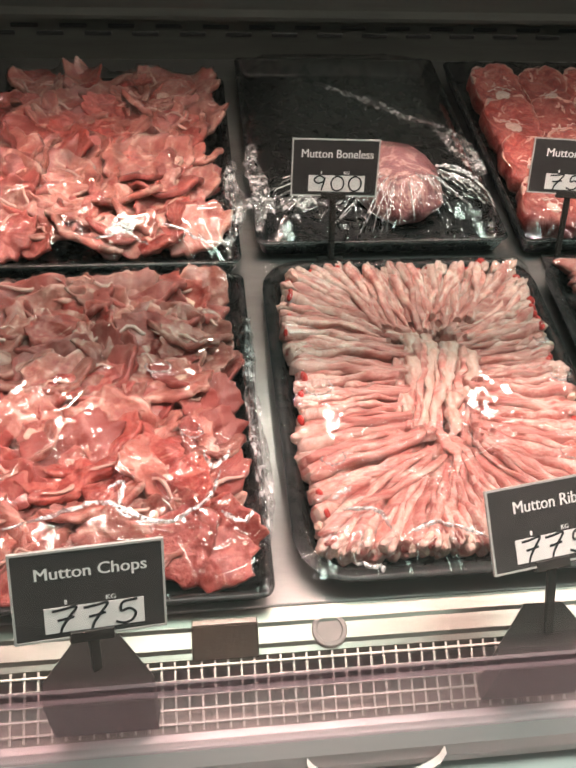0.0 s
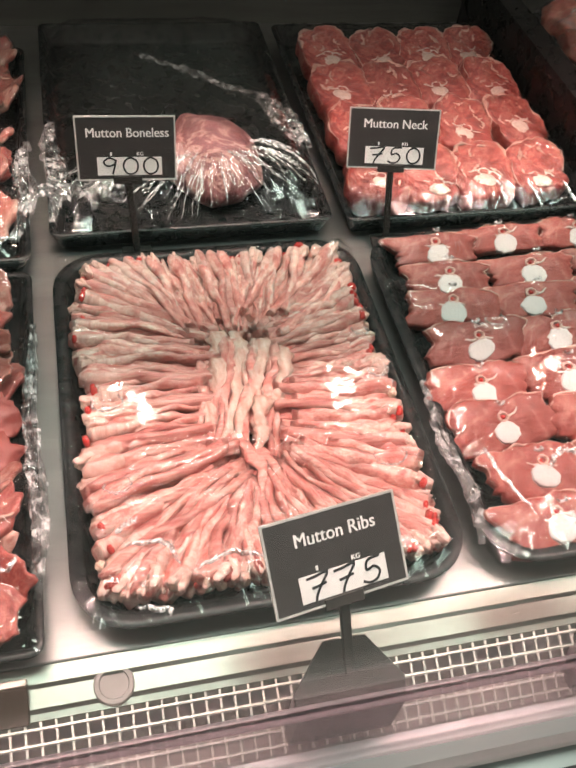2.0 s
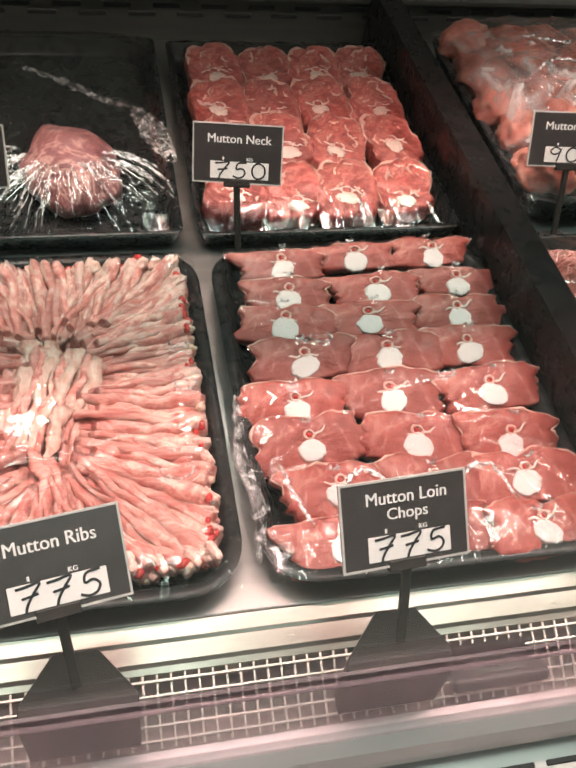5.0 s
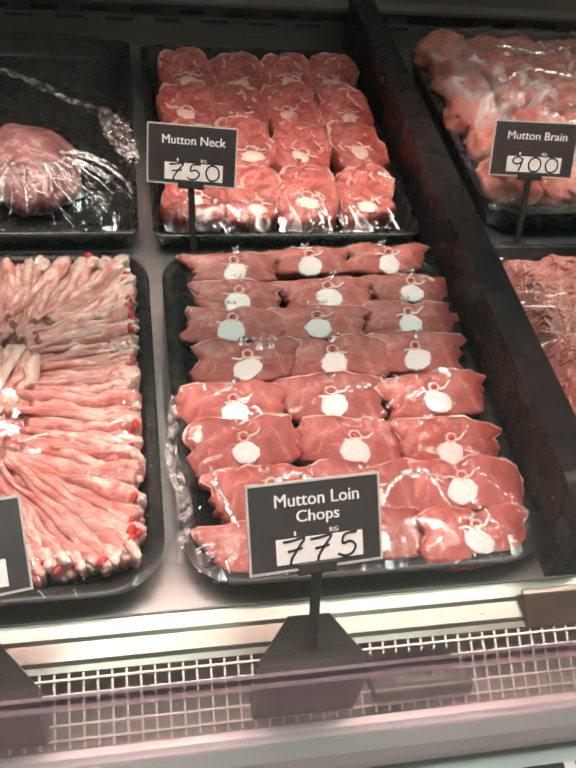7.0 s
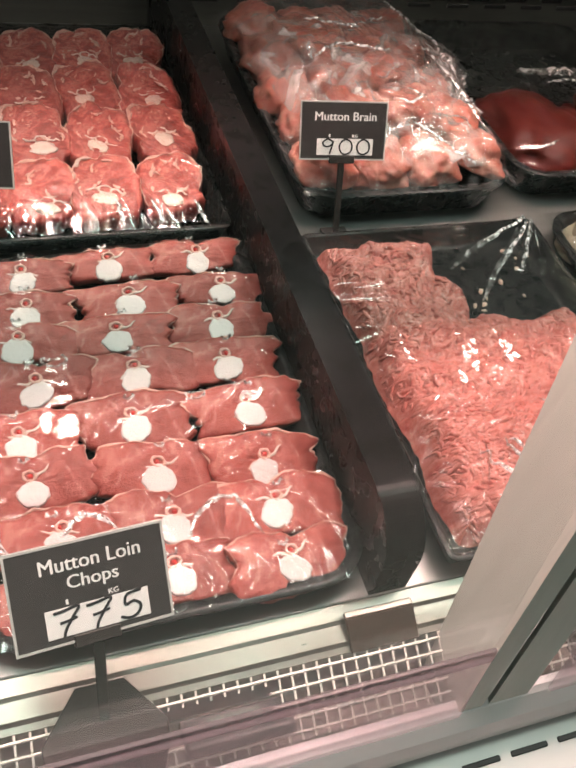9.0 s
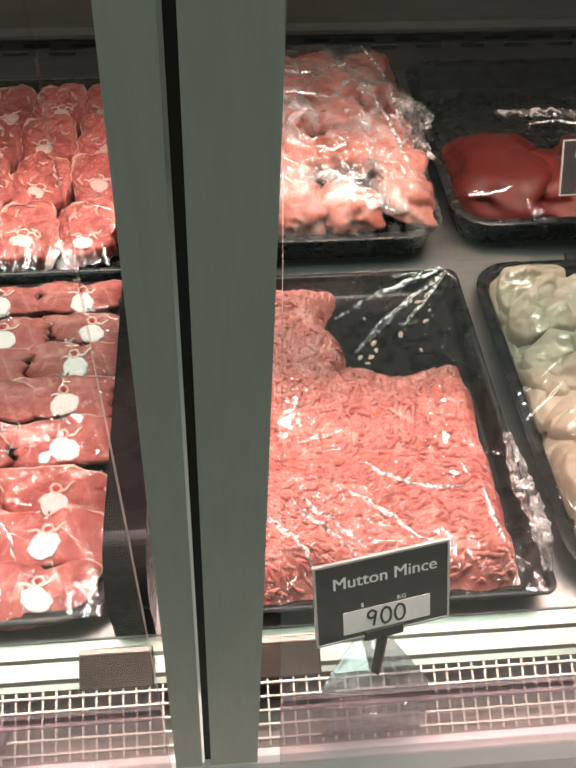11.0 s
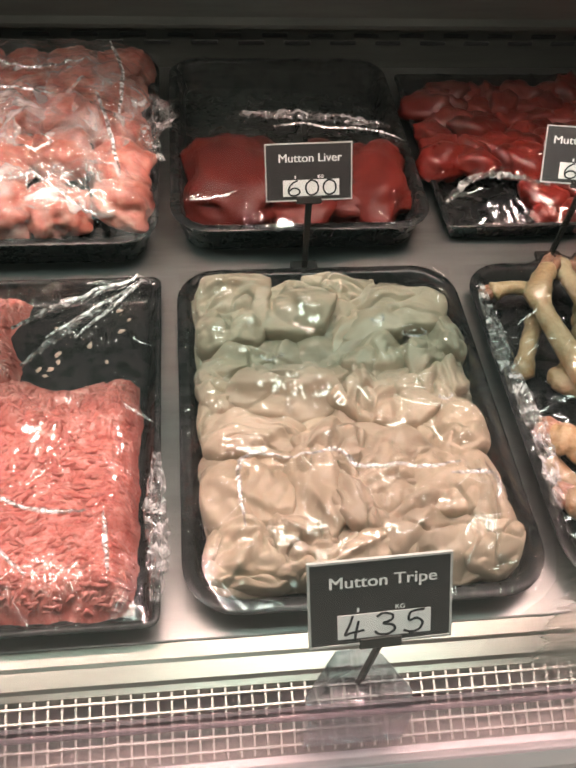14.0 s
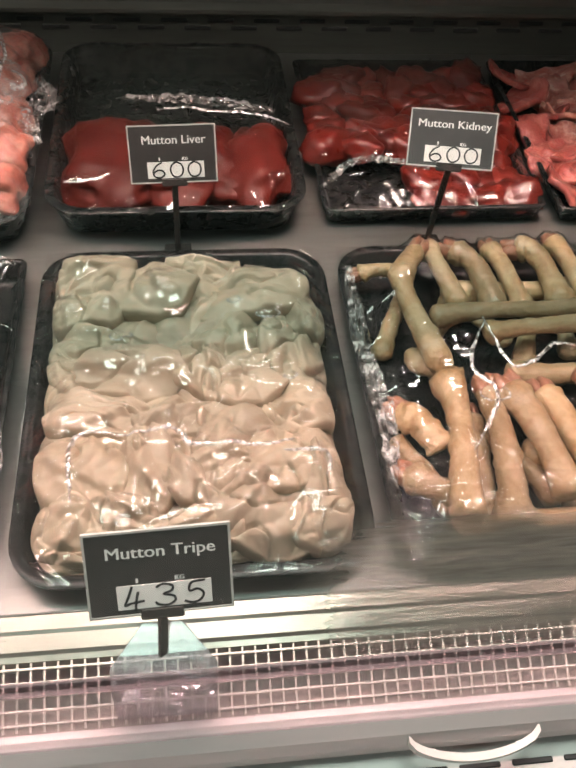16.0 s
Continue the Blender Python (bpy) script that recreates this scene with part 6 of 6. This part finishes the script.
    for (ax, ay), (bx, by), hgt, wid in lines:
        dx, dy = bx - ax, by - ay
        s = np.clip(((X - ax) * dx + (Y - ay) * dy) / (dx * dx + dy * dy), 0, 1)
        d2 = (X - ax - s * dx) ** 2 + (Y - ay - s * dy) ** 2
        Z += hgt * np.exp(-d2 / wid ** 2) * np.clip(e / 0.006, 0, 1)
    for (ax, ay), (bx, by), hgt in ribbons:
        dx, dy = bx - ax, by - ay
        ln = math.hypot(dx, dy)
        along = np.clip(((X - ax) * dx + (Y - ay) * dy) / ln ** 2, 0, 1)
        ox, oy = X - ax - along * dx, Y - ay - along * dy
        off = np.hypot(ox, oy)
        near = (oy * abs(dx) - ox * dy * (1 if dx >= 0 else -1)) / ln < 0
        Z = np.maximum(Z, Z + hgt * np.clip(1 - off / np.where(near, 0.0068, 0.0024), 0, 1) * inner)
    for bx, by, br in list(rings):
        Z += 0.0026 * np.exp(-((np.hypot((X - bx) * 0.8, (Y - by) * 1.25) - br) / 0.0022) ** 2)
    for bx, by, br in list(bubbles):
        Z += 0.0018 * np.exp(-((X - bx) ** 2 + (Y - by) ** 2) / br ** 2)
    vs = np.column_stack((X.ravel(), Y.ravel(), Z.ravel())).tolist()
    fs = [(j * (n + 1) + i, j * (n + 1) + i + 1, (j + 1) * (n + 1) + i + 1, (j + 1) * (n + 1) + i) for j in range(n) for i in range(n)]
    ob = part("cling_film", mesh_of("cling_film", vs, fs, mat), None, None)
    ob.visible_shadow = False
    loops = [[(bx + br * 1.25 * math.cos(radians(a)), by + br * 0.8 * math.sin(radians(a))) for a in range(150, 411, 26)] for bx, by, br in rings]
    for q, line in enumerate(list(folds) + loops):
        # a doubled fold of film stands along the line, whitened to paint its gleam
        pts2 = smooth_line(line, 10)
        gv, gf, m_ = [], [], 6
        for i, p in enumerate(pts2):
            d = (pts2[min(i + 1, len(pts2) - 1)] - pts2[max(i - 1, 0)]).normalized()
            nrm = Vector((-d.y, d.x))
            t = i / (len(pts2) - 1)
            wd = (fold_width if q < len(folds) else 0.0008) * min(1, 0.25 + 3.5 * min(t, 1 - t)) * (0.75 + 0.7 * abs(nz((i * 0.4, q, 0), 1, seed)))
            p = p + nrm * 0.0022 * nz((i * 0.45, q, 3), 1, seed)
            ci = min(max(int((p.x - x0 - 0.003) / (x1 - x0 - 0.006) * n), 1), n - 1)
            cj = min(max(int((p.y - y0 - 0.003) / (y1 - y0 - 0.006) * n), 1), n - 1)
            zb = float(Z[cj - 1:cj + 2, ci - 1:ci + 2].max())
            for k in range(m_):
                u = k / (m_ - 1) * 2 - 1
                gv.append((p.x + nrm.x * wd * u, p.y + nrm.y * wd * u, zb + 0.0004 + 0.0018 * (1 - u * u) + 0.0006 * nz((i * 0.9, k * 0.8, q), 1, seed)))
        for i in range(len(pts2) - 1):
            for k in range(m_ - 1):
                a = i * m_ + k
                gf.append((a, a + 1, a + m_ + 1, a + m_))
        cr = part("fold", mesh_of("fold", gv, gf, M_FOLD_GLINT), None, ob, "fold in the film, whitened to paint its gleam")
        cr.visible_shadow = False
    return tagged(ob, label, "cling film", "film over trays")


# white haze puts the highlight of each crease into the fold's colour
M_FOLD_GLINT = clear("whitened_film_fold", (0.95, 0.95, 0.95), 0.22, 0.60, 0.4, 0.25, 120, haze=1.0)
gbub = random.Random(5)
BUBBLES = [(bx + gbub.uniform(-0.010, 0.010), by + 0.016 + gbub.uniform(-0.004, 0.007), gbub.uniform(0.0018, 0.0032)) for bx, by in LOIN_BONES for _ in range(5)]
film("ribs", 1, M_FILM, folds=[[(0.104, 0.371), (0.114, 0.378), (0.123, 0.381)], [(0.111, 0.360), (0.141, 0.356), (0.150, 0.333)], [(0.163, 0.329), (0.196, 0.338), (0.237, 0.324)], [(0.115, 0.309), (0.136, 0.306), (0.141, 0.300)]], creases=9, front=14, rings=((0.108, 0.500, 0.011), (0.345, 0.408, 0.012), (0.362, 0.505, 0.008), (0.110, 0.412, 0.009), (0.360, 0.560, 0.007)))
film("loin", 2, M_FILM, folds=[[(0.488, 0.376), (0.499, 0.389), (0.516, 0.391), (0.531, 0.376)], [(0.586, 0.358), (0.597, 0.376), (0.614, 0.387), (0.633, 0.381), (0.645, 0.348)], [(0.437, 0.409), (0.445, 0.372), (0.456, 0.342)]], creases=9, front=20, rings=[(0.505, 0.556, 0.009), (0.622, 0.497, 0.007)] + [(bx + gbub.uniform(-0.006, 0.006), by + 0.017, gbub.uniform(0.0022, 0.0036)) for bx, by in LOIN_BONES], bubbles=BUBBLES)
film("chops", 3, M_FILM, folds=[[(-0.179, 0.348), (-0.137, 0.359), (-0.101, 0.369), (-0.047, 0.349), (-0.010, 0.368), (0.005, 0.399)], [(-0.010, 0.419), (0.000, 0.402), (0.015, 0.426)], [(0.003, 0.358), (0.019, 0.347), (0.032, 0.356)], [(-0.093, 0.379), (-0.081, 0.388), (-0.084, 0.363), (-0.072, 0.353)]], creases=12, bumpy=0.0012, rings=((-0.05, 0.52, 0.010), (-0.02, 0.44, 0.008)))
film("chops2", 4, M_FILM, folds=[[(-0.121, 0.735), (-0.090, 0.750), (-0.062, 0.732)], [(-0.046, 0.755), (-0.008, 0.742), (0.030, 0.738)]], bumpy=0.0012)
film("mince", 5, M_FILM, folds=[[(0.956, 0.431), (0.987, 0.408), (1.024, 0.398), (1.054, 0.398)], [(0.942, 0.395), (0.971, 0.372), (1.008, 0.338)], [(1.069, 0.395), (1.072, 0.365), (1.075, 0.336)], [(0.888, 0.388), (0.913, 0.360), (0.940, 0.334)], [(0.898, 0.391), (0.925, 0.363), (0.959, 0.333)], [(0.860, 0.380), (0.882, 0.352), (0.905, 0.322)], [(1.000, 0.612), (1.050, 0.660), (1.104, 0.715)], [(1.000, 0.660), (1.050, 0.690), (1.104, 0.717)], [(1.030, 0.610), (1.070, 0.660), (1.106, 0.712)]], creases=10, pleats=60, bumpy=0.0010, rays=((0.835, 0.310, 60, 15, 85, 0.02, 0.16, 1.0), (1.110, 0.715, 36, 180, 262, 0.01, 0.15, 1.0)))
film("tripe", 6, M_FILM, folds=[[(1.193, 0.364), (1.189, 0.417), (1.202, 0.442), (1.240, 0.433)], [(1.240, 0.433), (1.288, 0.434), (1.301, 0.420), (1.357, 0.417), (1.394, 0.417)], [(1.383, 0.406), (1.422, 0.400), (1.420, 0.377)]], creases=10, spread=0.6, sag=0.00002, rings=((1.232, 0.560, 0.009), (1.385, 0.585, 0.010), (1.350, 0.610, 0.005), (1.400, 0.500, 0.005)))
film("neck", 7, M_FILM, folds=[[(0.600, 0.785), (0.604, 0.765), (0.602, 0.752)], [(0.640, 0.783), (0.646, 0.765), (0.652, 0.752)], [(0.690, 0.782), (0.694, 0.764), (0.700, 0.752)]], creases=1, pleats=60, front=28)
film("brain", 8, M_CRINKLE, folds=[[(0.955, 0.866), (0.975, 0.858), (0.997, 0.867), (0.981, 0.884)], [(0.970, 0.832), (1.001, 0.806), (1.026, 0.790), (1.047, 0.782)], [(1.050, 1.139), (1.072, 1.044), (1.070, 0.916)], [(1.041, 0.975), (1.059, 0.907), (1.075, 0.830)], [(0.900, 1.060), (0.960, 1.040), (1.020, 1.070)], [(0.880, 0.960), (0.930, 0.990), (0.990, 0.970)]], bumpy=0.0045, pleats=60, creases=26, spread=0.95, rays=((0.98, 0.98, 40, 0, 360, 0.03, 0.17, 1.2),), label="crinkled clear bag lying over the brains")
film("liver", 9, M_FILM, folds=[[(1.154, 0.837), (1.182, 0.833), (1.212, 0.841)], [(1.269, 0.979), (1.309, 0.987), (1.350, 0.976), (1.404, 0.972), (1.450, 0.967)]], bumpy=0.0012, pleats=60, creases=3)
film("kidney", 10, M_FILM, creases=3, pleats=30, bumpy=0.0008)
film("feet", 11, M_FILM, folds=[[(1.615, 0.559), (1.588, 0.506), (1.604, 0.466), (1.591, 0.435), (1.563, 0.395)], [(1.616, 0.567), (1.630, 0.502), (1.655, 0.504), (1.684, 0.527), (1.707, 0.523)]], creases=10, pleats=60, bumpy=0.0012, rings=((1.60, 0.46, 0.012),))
gry = random.Random(44)
# thin whitened ribbons, painted as the bright streaks of pulled film
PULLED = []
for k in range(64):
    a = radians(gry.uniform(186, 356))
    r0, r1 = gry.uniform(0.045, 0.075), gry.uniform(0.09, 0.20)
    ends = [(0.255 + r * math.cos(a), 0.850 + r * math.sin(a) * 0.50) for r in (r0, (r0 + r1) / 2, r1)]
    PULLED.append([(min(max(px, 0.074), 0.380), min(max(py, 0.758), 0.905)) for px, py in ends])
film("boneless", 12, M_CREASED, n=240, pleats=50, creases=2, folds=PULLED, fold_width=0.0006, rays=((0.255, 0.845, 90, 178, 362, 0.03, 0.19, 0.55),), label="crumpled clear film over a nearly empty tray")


def film_strip(pts, width, seed, label):
    """A crumpled edge of film: a narrow sheet gathered along a line."""
    line = smooth_line([p[:2] for p in pts], 14)
    zs = np.interp(np.linspace(0, 1, len(line)), np.linspace(0, 1, len(pts)), [p[2] for p in pts])
    vs, fs, m_ = [], [], 9
    for i, p in enumerate(line):
        d = line[min(i + 1, len(line) - 1)] - line[max(i - 1, 0)]
        nrm = Vector((-d.y, d.x)).normalized()
        taper = 0.35 + 0.65 * math.sin(math.pi * i / (len(line) - 1))
        for j in range(m_):
            u = j / (m_ - 1) - 0.5
            q = p + nrm * width * u * taper * (1 + 0.4 * nz((i * 0.35, j * 0.2, 0), 1, seed))
            vs.append((q.x + 0.002 * nz((i, j, 1), 0.8, seed), q.y, zs[i] + 0.007 * taper * (0.5 + nz((i * 0.7, j * 0.9, 2), 1, seed)) + 0.003 * (j % 2)))
    for i in range(len(line) - 1):
        for j in range(m_ - 1):
            a = i * m_ + j
            fs.append((a, a + 1, a + m_ + 1, a + m_))
    ob = part("film_edge", mesh_of("film_edge", vs, fs, M_GATHER, False), None, None)
    ob.visible_shadow = False
    return tagged(ob, label, "cling film", "gathered film edges")


M_GATHER = clear("gathered_film", (0.93, 0.93, 0.93), 0.10, 0.24, 0.9, 0.6, 60, haze=0.55)
film_strip([(0.385, 0.885, 0.800), (0.372, 0.925, 0.803), (0.360, 0.965, 0.803), (0.345, 1.010, 0.800)], 0.034, 3, "crumpled clear film edge gathered beside a tray")
film_strip([(0.345, 1.010, 0.800), (0.300, 1.030, 0.801), (0.250, 1.075, 0.801), (0.190, 1.120, 0.800)], 0.010, 4, "crumpled clear film edge lying across a tray")
film_strip([(0.055, 0.830, 0.802), (0.085, 0.812, 0.806), (0.120, 0.815, 0.808), (0.150, 0.830, 0.806)], 0.030, 5, "crumpled clear film edge over the tray corner")
film_strip([(1.225, 1.000, 0.840), (1.290, 0.992, 0.842), (1.360, 0.985, 0.840), (1.430, 0.980, 0.832)], 0.020, 6, "crumpled clear film edge behind the liver")
film_strip([(1.480, 0.830, 0.815), (1.520, 0.868, 0.822), (1.570, 0.872, 0.824), (1.625, 0.858, 0.820)], 0.012, 7, "torn clear film edge beside the kidneys")
film_strip([(1.120, 0.905, 0.830), (1.105, 0.960, 0.834), (1.125, 1.010, 0.832), (1.105, 1.060, 0.836)], 0.030, 8, "crumpled clear bag edge beside the brains")
film_strip([(0.975, 0.585, 0.802), (1.010, 0.625, 0.802), (1.055, 0.670, 0.802), (1.085, 0.705, 0.800)], 0.008, 9, "pulled clear film fold over the empty tray corner")
film_strip([(0.960, 0.640, 0.802), (1.010, 0.672, 0.802), (1.085, 0.712, 0.800)], 0.007, 10, "pulled clear film fold over the empty tray corner")
film_strip([(1.113, 0.315, 0.797), (1.117, 0.360, 0.800), (1.113, 0.410, 0.800), (1.115, 0.470, 0.799)], 0.022, 11, "crumpled clear film edge along the mince tray")
film_strip([(1.488, 0.380, 0.800), (1.494, 0.460, 0.804), (1.487, 0.560, 0.806), (1.492, 0.690, 0.802)], 0.022, 12, "crumpled clear film edge along the trotter tray")
film_strip([(0.070, 0.770, 0.800), (0.078, 0.840, 0.804), (0.071, 0.910, 0.802), (0.076, 0.960, 0.800)], 0.024, 13, "crumpled clear film edge beside the boned joint")
film_strip([(0.404, 0.320, 0.797), (0.412, 0.370, 0.800), (0.405, 0.430, 0.799), (0.410, 0.500, 0.798)], 0.014, 14, "crumpled clear film edge along the loin tray")
film_strip([(0.042, 0.330, 0.798), (0.047, 0.410, 0.800), (0.041, 0.500, 0.799), (0.046, 0.620, 0.798)], 0.016, 15, "crumpled clear film edge along the chops tray")
film_strip([(0.030, 0.740, 0.802), (0.047, 0.800, 0.808), (0.040, 0.860, 0.806), (0.046, 0.920, 0.800)], 0.024, 16, "crumpled clear film edge along the far chops tray")
